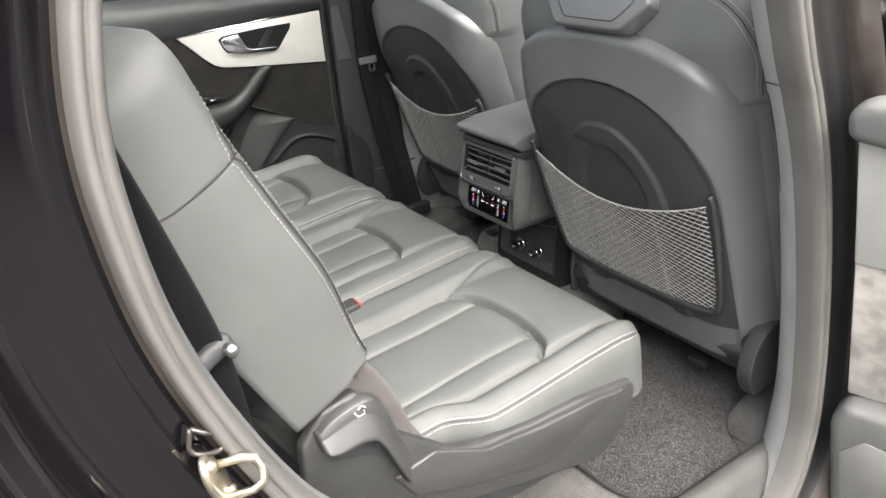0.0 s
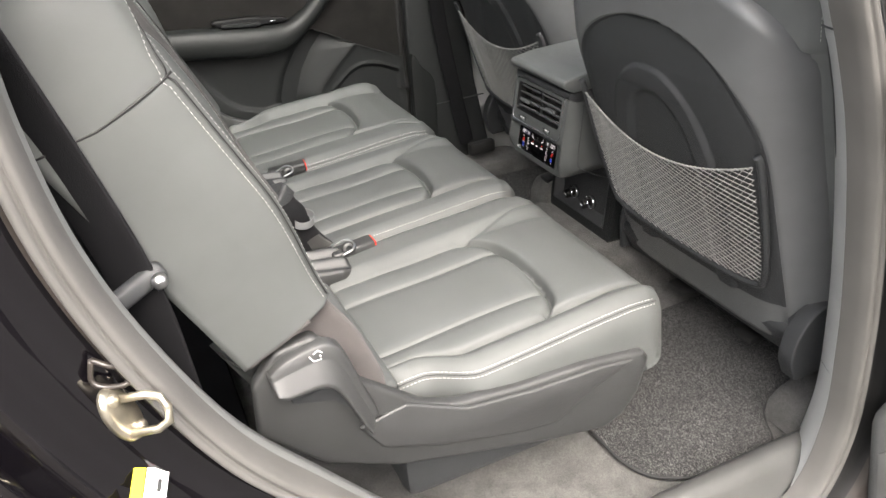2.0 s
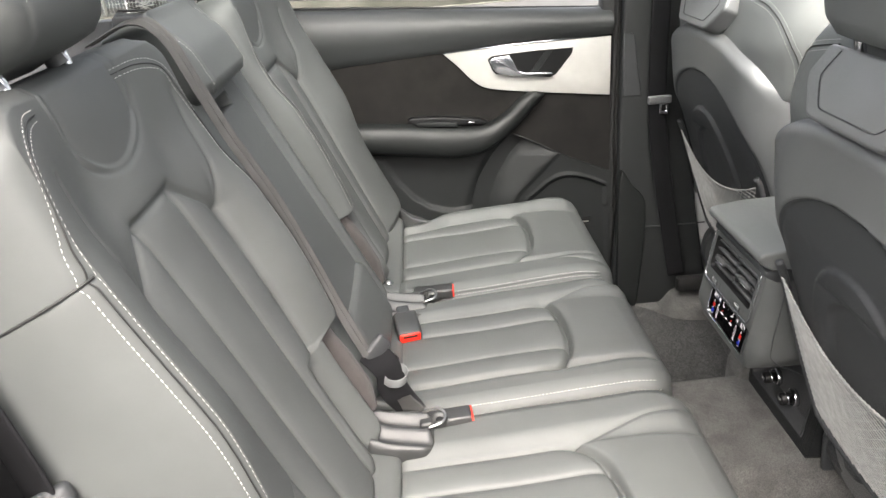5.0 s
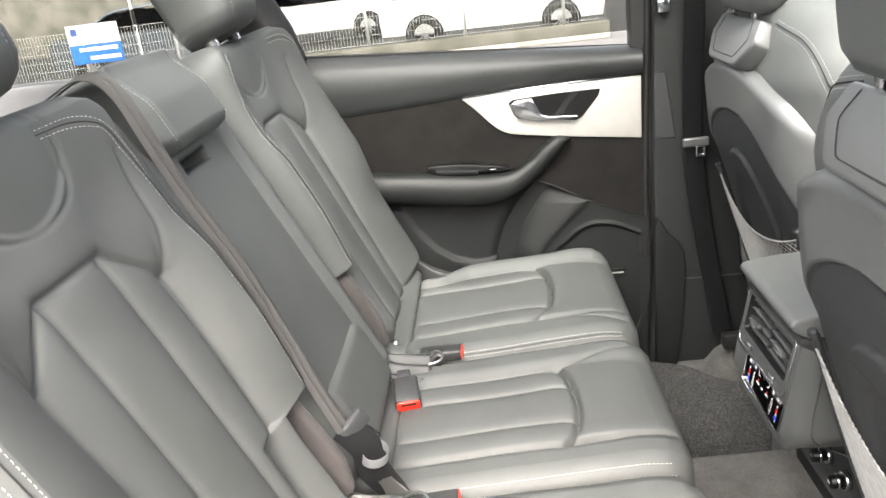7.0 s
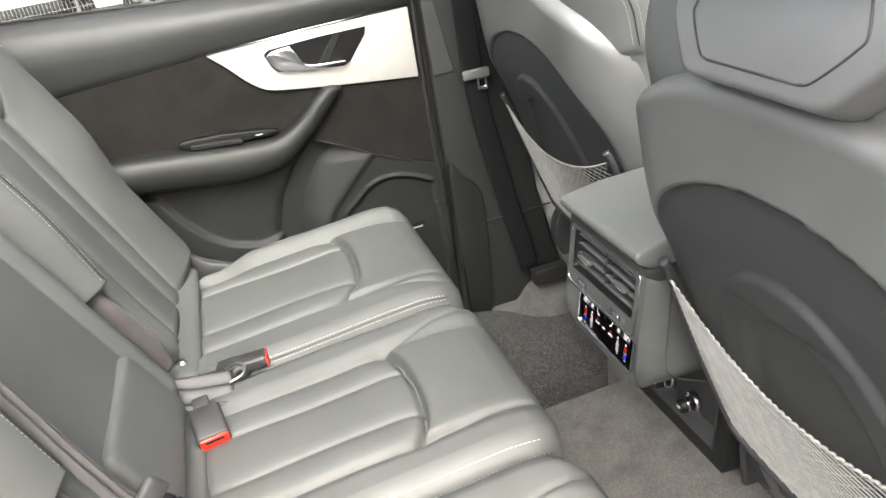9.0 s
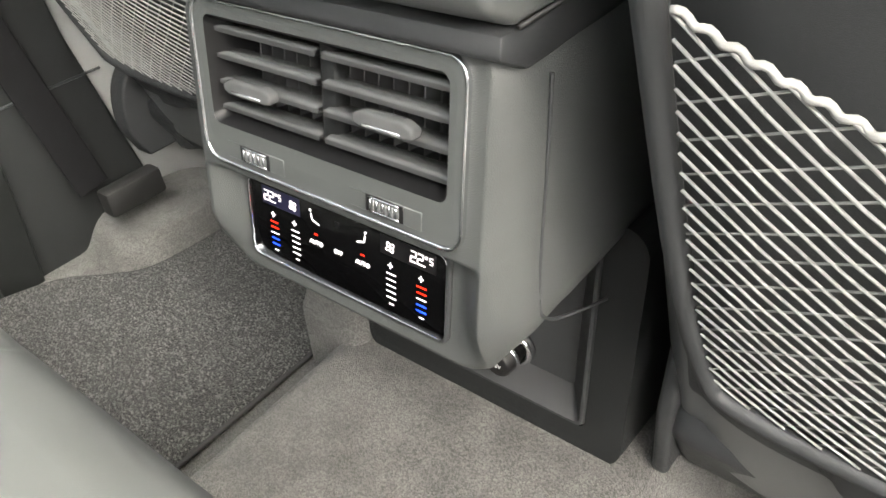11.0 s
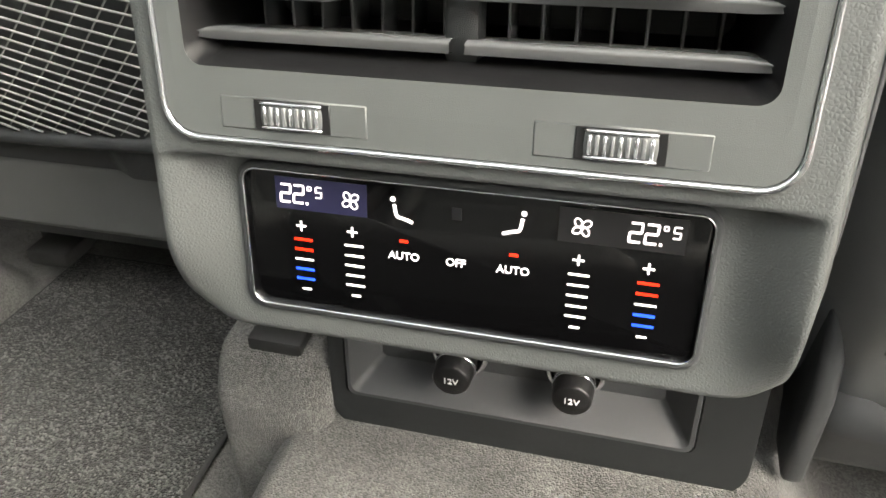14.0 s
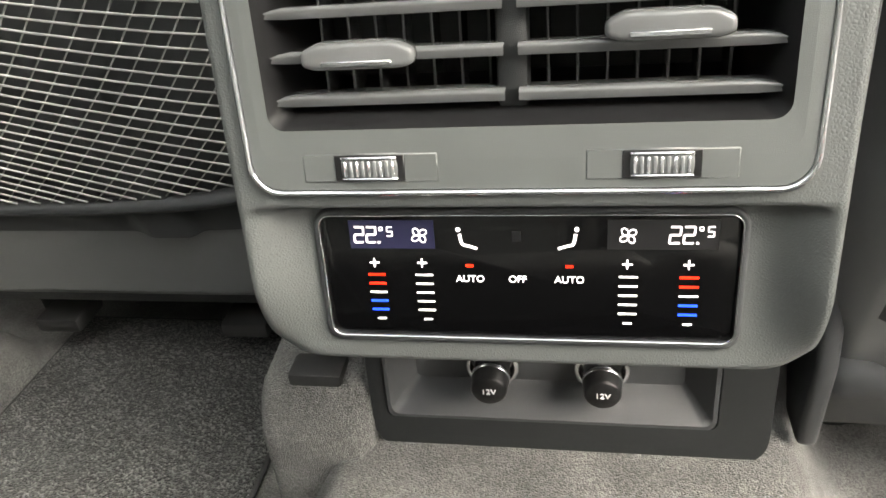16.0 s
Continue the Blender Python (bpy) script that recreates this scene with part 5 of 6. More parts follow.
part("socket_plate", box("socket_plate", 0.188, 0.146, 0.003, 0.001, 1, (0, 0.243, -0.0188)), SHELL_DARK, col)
for xc in (-0.036, 0.037):
    SM = Matrix.Translation((xc, 0.1905, -0.0150)) @ Matrix.Rotation(radians(7), 4, "X") @ Matrix.Diagonal((1, 1, 1.35, 1))
    ring_b = disc("socket_ring", [(0.012, 0.0), (0.0178, 0.0), (0.0186, 0.003), (0.0182, 0.006), (0.0160, 0.0075), (0.0142, 0.006), (0.0136, 0.0)], 36, SM)
    so = part("socket_ring", ring_b, CHROME, col, "chrome ring of a power socket")
    part("socket_cap", disc("socket_cap", [(0.0, 0.0235), (0.0105, 0.0235), (0.0120, 0.0220), (0.0122, 0.016), (0.0126, 0.0155), (0.0126, 0.010), (0.0118, 0.0095), (0.0118, 0.002), (0.010, 0.0)], 36, SM), VENT_BLACK, so, "black socket cap")
    part("cap_band", disc("cap_band", [(0.0121, 0.0155), (0.0129, 0.0152), (0.0129, 0.0125), (0.0121, 0.0122)], 36, SM), CHROME, so)
    letters("volt_mark", "12V", 0.0062, mat("printed_white", (0.75, 0.75, 0.75), 0.6), so, SM @ Matrix.Translation((0, 0, 0.0237)))

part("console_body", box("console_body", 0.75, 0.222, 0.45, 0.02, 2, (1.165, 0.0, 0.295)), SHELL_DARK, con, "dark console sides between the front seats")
# armrest lid with a padded top over a plastic base
arm_lid = thing("armrest_lid", "dark leather armrest lid on the centre console", "armrest", m=Matrix.Identity(4))
LIDM = axes((0, 0.112, 0), (1, 0, 0), (0, 0, 1), (0, -1, 0))
part("lid_pad", slab("lid_pad", [(0.660, 0.516), (0.640, 0.528), (0.634, 0.540), (0.642, 0.548), (0.70, 0.556), (1.08, 0.566), (1.08, 0.516)], 0.232, 0.007, 3), GLARE_LEATHER, arm_lid, "smooth leather pad, lightened for window glare", LIDM)
part("lid_base", slab("lid_base", [(0.672, 0.492), (0.650, 0.504), (0.652, 0.515), (0.70, 0.515), (1.08, 0.515), (1.08, 0.492)], 0.226, 0.003, 2, 0.003), SHELL_DARK, arm_lid, "dark plastic lid base", LIDM)
part("lid_seam", tube("lid_seam", [(0.661, -0.1195, 0.5165), (0.80, -0.1195, 0.5165), (1.06, -0.1195, 0.5165)], 0.0014, 6), RUBBER_BLACK, arm_lid)
part("side_panel_line", tube("side_panel_line", spline([(0.688, -0.1192, 0.485), (0.682, -0.1195, 0.43), (0.674, -0.1195, 0.36), (0.682, -0.1195, 0.335), (0.72, -0.1192, 0.312), (0.76, -0.118, 0.292)], 8), 0.0012, 5), SHELL_DARK, con)

# carpeted duct beside the console foot
duct = thing("floor_duct", "grey carpeted air duct with dark slot beside the console", "air duct", m=Matrix.Identity(4))
part("duct_body", slab("duct_body", [(0.735, 0.0), (0.74, 0.14), (0.76, 0.175), (0.83, 0.18), (0.9, 0.18), (0.9, 0.0)], 0.085, 0.015, 3).copy(), CARPET, duct, "", axes((0, 0.215, 0), (1, 0, 0), (0, 0, 1), (0, -1, 0)))
part("duct_slot", box("duct_slot", 0.025, 0.04, 0.014, 0.003, 2, (0.775, 0.17, 0.1745)), RUBBER_BLACK, duct)

# ---- far (left) rear door ----
door_l = thing("door_1", "closed rear door with suede, leather and aluminium trim", "car door", kind="structure", m=Matrix.Identity(4))
DL = side_plane(0.775, -1)
part("door_core", box("door_core", 1.25, 0.95, 0.05, 0.01, 2, (-0.02, 0.36, -0.03)), SHADED_PLASTIC, door_l, "", DL)
pad_rows = []
for x in np.linspace(-0.65, 0.604, 60):
    zt, zb = np.interp(x, [-0.65, -0.2, 0.60], [0.928, 0.899, 0.846]), np.interp(x, [-0.65, -0.076, 0.171, 0.413, 0.604], [0.712, 0.752, 0.767, 0.779, 0.779])
    pad_rows.append([(x, y, z) for y, z in ((0.802, zt - 0.004), (0.796, zt), (0.774, zt - 0.003), (0.754, zt - 0.010), (0.740, 0.76 * zt + 0.24 * zb), (0.733, 0.56 * zt + 0.44 * zb), (0.735, 0.36 * zt + 0.64 * zb), (0.745, 0.15 * zt + 0.85 * zb), (0.752, zb + 0.003), (0.760, zb - 0.003))])
part("upper_pad", grid("upper_pad", np.array(pad_rows)), LIT_PAD_LEATHER, door_l, "leather upper door pad, lightened for the window light on its ledge")
part("suede_panel", slab("suede_panel", [(-0.65, 0.715), (-0.15, 0.750), (0.17, 0.772), (0.6, 0.78), (0.606, 0.408), (0.464, 0.474), (0.342, 0.538), (0.1, 0.56), (-0.65, 0.58)], 0.022, 0.003, 2, -0.002), SHADED_SUEDE, door_l, "suede insert with the far door's shade in its colour", DL)
trim_poly = spline([(0.165, 0.767), (0.20, 0.733), (0.235, 0.695), (0.27, 0.671), (0.33, 0.659), (0.45, 0.643), (0.599, 0.625)], 5).tolist() + [(0.601, 0.778), (0.40, 0.775)]
trim = part("metal_trim", slab("metal_trim", [tuple(p) for p in trim_poly], 0.014, 0.003, 2, 0.014), ALU, door_l, "pale satin aluminium trim", DL)
part("trim_edge", tube("trim_edge", [(0.165, 0.769, 0.028), (0.4, 0.778, 0.028), (0.601, 0.781, 0.028)], 0.0025, 6), CHROME, trim)
part("handle_bowl", slab("handle_bowl", [(0.279, 0.744), (0.29, 0.752), (0.40, 0.757), (0.502, 0.757), (0.498, 0.742), (0.455, 0.692), (0.44, 0.686), (0.30, 0.704), (0.29, 0.715)], 0.002, 0.0006, 1, 0.028), VENT_BLACK, trim, "black bowl behind the handle")
part("door_handle", slab("door_handle", [(0.283, 0.742), (0.295, 0.749), (0.335, 0.752), (0.345, 0.735), (0.355, 0.712), (0.372, 0.705), (0.445, 0.700), (0.445, 0.691), (0.36, 0.695), (0.305, 0.706), (0.292, 0.718)], 0.012, 0.003, 2, 0.03), CHROME, trim, "chrome door handle")
part("handle_fin", slab("handle_fin", [(0.385, 0.70), (0.43, 0.755), (0.448, 0.755), (0.405, 0.70)], 0.004, 0.001, 1, 0.03), SHADED_PLASTIC, trim)
def arm_sheet():
    """A flat-topped arm that bends up into a grip with a blunt end."""
    top = spline([(-0.5, 0.640), (-0.071, 0.604), (0.056, 0.592), (0.18, 0.578), (0.262, 0.576), (0.318, 0.602), (0.352, 0.632), (0.385, 0.652)], 8)
    low = spline([(-0.5, 0.565), (-0.072, 0.523), (0.081, 0.504), (0.18, 0.493), (0.262, 0.503), (0.335, 0.552), (0.385, 0.598), (0.426, 0.640)], 8)
    rows = []
    for u, y in ((0.0, 0.775), (0.02, 0.740), (0.07, 0.722), (0.18, 0.712), (0.5, 0.706), (0.85, 0.712), (0.96, 0.724), (1.0, 0.742), (1.0, 0.775)):
        line = top * (1 - u) + low * u
        rows.append(np.stack([line[:, 0], np.full(len(line), y) + np.interp(line[:, 0], [0.2, 0.42], [0.0, 0.022]), line[:, 1]], 1))
    a = np.stack(rows)
    cap_row = np.repeat((0.5 * (a[0, -1] + a[-1, -1]) + np.array((0.004, -0.01, 0.004)))[None, None, :], len(a), 0)
    return grid("armrest", np.concatenate([a, 0.55 * a[:, -1:] + 0.45 * cap_row + np.array((0.003, 0, 0.003)), cap_row], 1))


part("armrest", arm_sheet(), SHADED_LEATHER, door_l, "leather armrest rising to a grip, its shade in the colour")
part("switch_panel", slab("switch_panel", [(0.058, 0.604), (0.07, 0.609), (0.147, 0.606), (0.25, 0.592), (0.272, 0.582), (0.255, 0.577), (0.079, 0.586)], 0.040, 0.003, 2, 0.0), VENT_BLACK, door_l, "black window switch panel", DL)
part("window_switch", slab("window_switch", [(0.082, 0.588), (0.084, 0.599), (0.188, 0.589), (0.190, 0.578)], 0.010, 0.002, 2, 0.038), SHADED_PLASTIC, door_l, "", DL)
part("switch_mark", box("switch_mark", 0.018, 0.004, 0.003, 0.001, 1, (0.226, 0.586, 0.041)), CHROME, door_l, "", DL)


def lower_door():
    """Moulded lower door: a map pocket, a deep fold under the grip and the proud loudspeaker corner."""
    x, v = np.meshgrid(np.linspace(-0.65, 0.606, 240), np.linspace(0, 1, 160), indexing="ij")
    z = -0.05 + v * (np.interp(x, [-0.65, 0.25, 0.343, 0.464, 0.606], [0.585, 0.560, 0.540, 0.475, 0.411]) + 0.05)
    edge = np.interp(z, [0.0, 0.2, 0.369, 0.437, 0.474, 0.50], [0.20, 0.25, 0.351, 0.420, 0.462, 0.56])
    fold = np.interp(z, [0.0, 0.25, 0.357, 0.421, 0.481, 0.528, 0.60], [0.22, 0.225, 0.240, 0.263, 0.301, 0.347, 0.42])
    corner = smooth01((x - edge + 0.008) / 0.016)
    h = 0.020 * corner - 0.026 * np.exp(-(((x - fold) / 0.035) ** 2)) * smooth01((x - fold + 0.05) / 0.05) * (1 - corner)
    h = h + 0.026 * smooth01((x - fold - 0.02) / np.maximum(edge - fold - 0.02, 0.02)) * (1 - corner)
    rim = np.interp(x, [-0.65, -0.085, -0.019, 0.016, 0.059, 0.10, 0.158, 0.222, 0.25], [0.56, 0.52, 0.498, 0.433, 0.382, 0.352, 0.334, 0.340, 0.36])
    low = smooth01((rim - z) / 0.010) * smooth01((fold - x) / 0.03)
    h = h + 0.014 * low
    bow = spline([(0.33, 0.20), (0.365, 0.335), (0.403, 0.374), (0.437, 0.400), (0.474, 0.412), (0.52, 0.407), (0.572, 0.384), (0.588, 0.36), (0.592, 0.20)], 8)
    arch = np.interp(x, bow[:, 0], bow[:, 1], left=-0.1, right=-0.1)
    d = arch - z
    h = h + 0.005 * np.exp(-((d / 0.005) ** 2)) * corner - 0.006 * smooth01(d / 0.010) * corner
    return grid("lower_panel", np.stack([x, 0.768 - h, z], -1), flip=True)


part("lower_panel", lower_door(), SHADED_PLASTIC, door_l, "moulded lower door with loudspeaker corner, coloured dark for shade")
part("panel_seam", tube("panel_seam", spline([(0.343, 0.752, 0.538), (0.40, 0.750, 0.510), (0.464, 0.746, 0.475), (0.53, 0.748, 0.444), (0.604, 0.750, 0.412)], 6), 0.0022, 6), SHADED_PLASTIC, door_l)
part("speaker_badge", box("speaker_badge", 0.055, 0.02, 0.003, 0.001, 1, (0.524, 0.270, 0.024)), VENT_BLACK, door_l, "", DL)
part("badge_bar", box("badge_bar", 0.032, 0.004, 0.001, 0.0003, 1, (0.528, 0.268, 0.026)), ALU, door_l, "", DL)
part("window_pane", box("window_pane", 1.2, 0.42, 0.004, 0.0, 1, (-0.02, 1.09, -0.03)), PANE, door_l, "clear side window", DL).visible_shadow = False
quarter = tagged(part("window_2", box("window_2", 1.0, 0.46, 0.004, 0.0, 1, (-1.13, 1.10, -0.034)), PANE, None, "", DL), "fixed tinted window pane behind the rear door", "window", kind="structure")
quarter.visible_shadow = False
part("window_gasket", box("window_gasket", 1.26, 0.010, 0.006, 0.002, 2, (0, 0, 0)), RUBBER_BLACK, door_l, "", axes((-0.02, 0.799, 0.8885), (0.9975, 0, -0.071), (0, 1, 0), (0.071, 0, 0.9975)))
part("door_shut_line", tube("door_shut_line", spline([(0.627, 0.762, 1.18), (0.620, 0.762, 0.92), (0.611, 0.760, 0.64), (0.608, 0.758, 0.46), (0.611, 0.757, 0.30), (0.604, 0.757, 0.18), (0.575, 0.757, 0.09), (0.53, 0.757, 0.04)], 8), 0.0075, 8), RUBBER_BLACK, door_l, "black rubber seal round the door edge")

# left B-pillar with belt
pil = thing("belt_pillar", "plastic B-pillar coloured dark for shade, with height adjuster", "car pillar", kind="structure", m=Matrix.Identity(4))
PL = side_plane(0.735, -1)
part("pillar_cover", slab("pillar_cover", [(0.60, -0.02), (0.622, 0.30), (0.621, 0.5), (0.632, 1.28), (0.80, 1.28), (0.80, 0.75), (0.84, 0.3), (0.90, -0.02)], 0.03, 0.008, 3, -0.02), SHADED_PILLAR_PLASTIC, pil, "plastic pillar cover with its shade in the colour", PL)
part("pillar_core", box("pillar_core", 0.34, 0.05, 1.36, 0.008, 2, (0.75, 0.79, 0.62)), RUBBER_BLACK, pil)
part("pillar_panel", slab("pillar_panel", [(0.626, 0.623), (0.626, 0.785), (0.652, 0.785), (0.676, 0.623)], 0.004, 0.002, 1, 0.010), SHELL_DARK, pil, "", PL)
part("pillar_bulge", slab("pillar_bulge", [tuple(p) for p in spline([(0.619, 0.0), (0.62, 0.398), (0.655, 0.378), (0.685, 0.345), (0.695, 0.30), (0.690, 0.15), (0.675, 0.0)], 4)], 0.02, 0.008, 3, 0.006), SHADED_LEATHER, pil, "", PL)
part("pillar_seam", box("pillar_seam", 0.24, 0.0035, 0.004, 0.001, 1, (0.75, 0.245, 0.0105)), SHELL_DARK, pil, "", PL)
belt_f = thing("seat_belt", "black front seat belt hanging down the B-pillar", "seat belt", "seat belts", m=Matrix.Identity(4))
part("webbing", strap("webbing", spline([(0.715, 0.70, 1.22), (0.714, 0.70, 0.95), (0.712, 0.702, 0.62), (0.735, 0.70, 0.40), (0.783, 0.69, 0.105)], 10), 0.047, 0.003, (1, 0, 0)), WEBBING, belt_f)
part("tongue_grip", box("tongue_grip", 0.062, 0.022, 0.012, 0.005, 3, (0, 0, 0)), SHELL, belt_f, "", axes((0.715, 0.692, 0.615), (1, 0, 0), (0, 0, 1), (0, -1, 0)))
part("tongue", ring_frame("tongue", round_rect(0.024, 0.034, 0.005, 4, 0, -0.022), round_rect(0.013, 0.016, 0.003, 4, 0, -0.022), -0.0012, 0.0012, 0.0002), CHROME, belt_f, "metal belt tongue", axes((0.727, 0.692, 0.615), (1, 0, 0), (0, 0, 1), (0, -1, 0)))
part("belt_guide", box("belt_guide", 0.03, 0.02, 0.16, 0.006, 2, (0.645, 0.715, 1.0)), VENT_BLACK, pil, "black belt height adjuster")
part("adjuster_button", box("adjuster_button", 0.028, 0.012, 0.03, 0.005, 2, (0.645, 0.703, 0.935)), CHROME, pil)
part("floor_anchor", box("floor_anchor", 0.09, 0.03, 0.04, 0.006, 2, (0.82, 0.66, 0.09)), RUBBER_BLACK, belt_f)

# left rear quarter, rear window pillars, load area
tagged(part("wall_left", box("wall_left", 1.0, 0.05, 0.95, 0.01, 2, (-1.16, 0.79, 0.44)), SHELL), "dark grey plastic left load area wall", "wall", kind="structure")
# carried up to the roof in place of glass, to keep daylight out
tagged(part("wall_right", box("wall_right", 1.0, 0.05, 1.30, 0.01, 2, (-1.0, -0.76, 0.64)), DARKTRIM), "dark right load area wall, raised in place of a window to block light", "wall", kind="structure")
tagged(part("load_floor", box("load_floor", 1.42, 1.46, 0.02, 0.004, 1, (-0.87, 0, 0.013)), DARKTRIM), "dark lined load area floor behind the seats", "floor", kind="structure")
tagged(part("wall_rear", box("wall_rear", 0.06, 1.6, 1.0, 0.01, 2, (-1.6, 0, 0.46)), DARKTRIM), "dark tailgate lining", "wall", kind="structure")
cp = tube("rear_pillar", spline([(-0.42, 0.80, 1.32), (-0.36, 0.78, 1.12), (-0.28, 0.77, 0.96), (-0.225, 0.765, 0.885)], 8), np.interp(np.linspace(0, 1, 25), [0, 0.7, 1], [0.075, 0.058, 0.03]), 14, 1.0)
tagged(part("rear_pillar", cp, RUBBER_BLACK), "black window frame behind the rear door", "car pillar", kind="structure")


# ---- belts and buckles between the rear seats ----
def buckle(at, yaw, pitch, label, face_red=False):
    b = thing("belt_buckle", label, "belt buckle", "belt buckles", m=Matrix.Translation(at) @ Matrix.Rotation(yaw, 4, "Z") @ Matrix.Rotation(-pitch, 4, "Y"))
    part("housing", box("housing", 0.085, 0.034, 0.022, 0.005, 3, (0.0, 0, 0)), BUCKLE_PLASTIC, b)
    part("release_button", box("release_button", 0.010 if face_red else 0.004, 0.030, 0.017, 0.003 if face_red else 0.001, 2, (0.0415 if face_red else 0.0420, 0, 0)), RED, b, "red release button")
    if face_red:
        part("button_slot", box("button_slot", 0.002, 0.020, 0.004, 0.0005, 1, (0.0466, 0, 0.004)), VENT_BLACK, b)
    part("stalk", box("stalk", 0.05, 0.018, 0.008, 0.003, 2, (-0.06, 0, -0.003)), SHELL_DARK, b)
    return b


buckle((0.098, -0.236, 0.362), radians(3), radians(4), "black belt buckle with red button tucked beside the cushion")
buckle((0.092, 0.222, 0.356), radians(-4), radians(3), "black belt buckle with red button beside the middle seat")
big = buckle((0.036, 0.072, 0.362), radians(-80), radians(-16), "black belt buckle with large red release button", True)
for child in big.children:
    child.scale = (0.72, 1.40, 1.25)
for yc, zc in ((-0.262, 0.362), (0.176, 0.350)):
    an = thing("anchor_guide", "grey plastic belt anchor guide between the seats", "anchor guide", "anchor guides", m=Matrix.Translation((0.0, yc, zc)))
    part("guide", pillow("guide", 0.092, 0.115, 0.04, 0.022, 0.010, lambda x, y: 0.007 * np.cos((x - 0.16 * (y - 0.03)) * 150) * smooth01(y / 0.03) + 0.012 * np.exp(-((y / 0.03) ** 2)), nx=44, ny=30), BUCKLE_PLASTIC, an, "ridged dark plastic guide", axes((-0.035, 0, 0.012), (0, -1, 0), (0.985, 0, -0.05), (0.05, 0, 0.985)))
    part("guide_eye", disc("guide_eye", [(0.006, 0.004), (0.012, 0.004), (0.0135, 0.0), (0.012, -0.004), (0.006, -0.004)], 20, Matrix.Translation((0.088, 0.012, 0.012)) @ Matrix.Rotation(radians(75), 4, "X")), BUCKLE_PLASTIC, an)
    part("wire", tube("wire", spline([(0.062, 0.03, 0.014), (0.085, 0.026, 0.024), (0.098, 0.012, 0.022), (0.092, -0.004, 0.018), (0.07, -0.01, 0.014)], 5), 0.0019, 8), STEEL, an, "bare steel anchor wire")


# middle seat belt lying over the backrest
def back_pt(y, s, n):
    return (n * BACK_OUT[0] + s * BACK_UP[0], y, 0.36 + n * BACK_OUT[2] + s * BACK_UP[2])


mb = thing("seat_belt", "black middle seat belt running down the backrest", "seat belt", "seat belts", m=Matrix.Identity(4))
path = spline([back_pt(-0.13, 0.70, -0.06), back_pt(-0.15, 0.695, 0.02), back_pt(-0.168, 0.655, 0.050), back_pt(-0.180, 0.58, 0.052), back_pt(-0.184, 0.50, 0.050), back_pt(-0.184, 0.40, 0.052), back_pt(-0.186, 0.30, 0.046), back_pt(-0.196, 0.20, 0.040), back_pt(-0.204, 0.115, 0.038)], 8)
for dy, wid in ((0.012, 0.0105), (0.0, 0.0105), (-0.012, 0.0105)):
    part("webbing", strap("webbing", path + np.array([[-0.002 * abs(dy) / 0.007, dy, 0]]), wid, 0.0022, (0.82, 0.22, 0.45)), WORN_WEBBING, mb)
lap = spline([back_pt(-0.204, 0.12, 0.038), back_pt(-0.206, 0.075, 0.048), (0.018, -0.208, 0.412), (0.036, -0.208, 0.380), (0.052, -0.212, 0.362)], 8)
turn2 = np.linspace(0, 1, len(lap))[:, None]
part("lap_webbing", strap("lap_webbing", lap, 0.047, 0.0024, (1 - turn2) * np.array([[0.5, 0.75, 0.3]]) + turn2 * np.array([[0.93, -0.35, 0.0]])), WEBBING, mb)
part("sewn_end", strap("sewn_end", lap[-12:] + np.array([[-0.0012, -0.003, 0.0012]]), 0.045, 0.003, (0.93, -0.35, 0.0)), WORN_WEBBING, mb, "grey sewn end of the belt")
grip = box("tongue_grip", 0.048, 0.012, 0.030, 0.005, 3, (0, 0, 0))
TG = axes(back_pt(-0.196, 0.108, 0.048), (0.62, 0.55, 0.56), (0.62, -0.80, 0.10), (0.50, 0.28, -0.82))
part("tongue_grip", grip, SHELL_DARK, mb, "", TG)
part("tongue", ring_frame("tongue", round_rect(0.026, 0.036, 0.006, 4, 0, 0), round_rect(0.013, 0.014, 0.003, 4, 0, 0.004), -0.0013, 0.0013, 0.0002), CHROME, mb, "metal belt tongue", TG @ axes((0.0, 0.004, 0.030), (1, 0, 0), (0, 0, 1), (0, -1, 0)))
kc = back_pt(-0.207, 0.058, 0.053)
ringpts = [(kc[0] + 0.019 * math.cos(a), kc[1] + 0.014 * math.sin(a), kc[2] + 0.008 * math.sin(a)) for a in np.linspace(0, 2 * math.pi, 28)]
part("keeper_loop", strap("keeper_loop", ringpts, 0.013, 0.0014, (0.25, 0.1, 1)), SHELL, mb, "grey cloth keeper loop")

# load side belt beside the right seat
lb = thing("seat_belt", "dark belt with clip hanging beside the load area", "seat belt", "seat belts", m=Matrix.Identity(4))
part("webbing", strap("webbing", spline([(-0.33, -0.70, 0.98), (-0.285, -0.70, 0.80), (-0.256, -0.70, 0.66), (-0.247, -0.70, 0.52), (-0.243, -0.69, 0.30)], 8), 0.055, 0.004, (0.85, -0.5, 0.1)), WEBBING, lb)
part("clip", box("clip", 0.06, 0.018, 0.022, 0.007, 3, (0, 0, 0)), SHELL_DARK, lb, "dark plastic belt clip", Matrix.Translation((-0.252, -0.712, 0.663)) @ Matrix.Rotation(radians(-20), 4, "Y") @ Matrix.Rotation(radians(15), 4, "Z"))
part("clip_pin", disc("clip_pin", [(0, 0.014), (0.006, 0.013), (0.008, 0.010), (0.008, -0.01)], 16), STEEL, lb, "", Matrix.Translation((-0.232, -0.722, 0.668)) @ Matrix.Rotation(radians(70), 4, "X"))

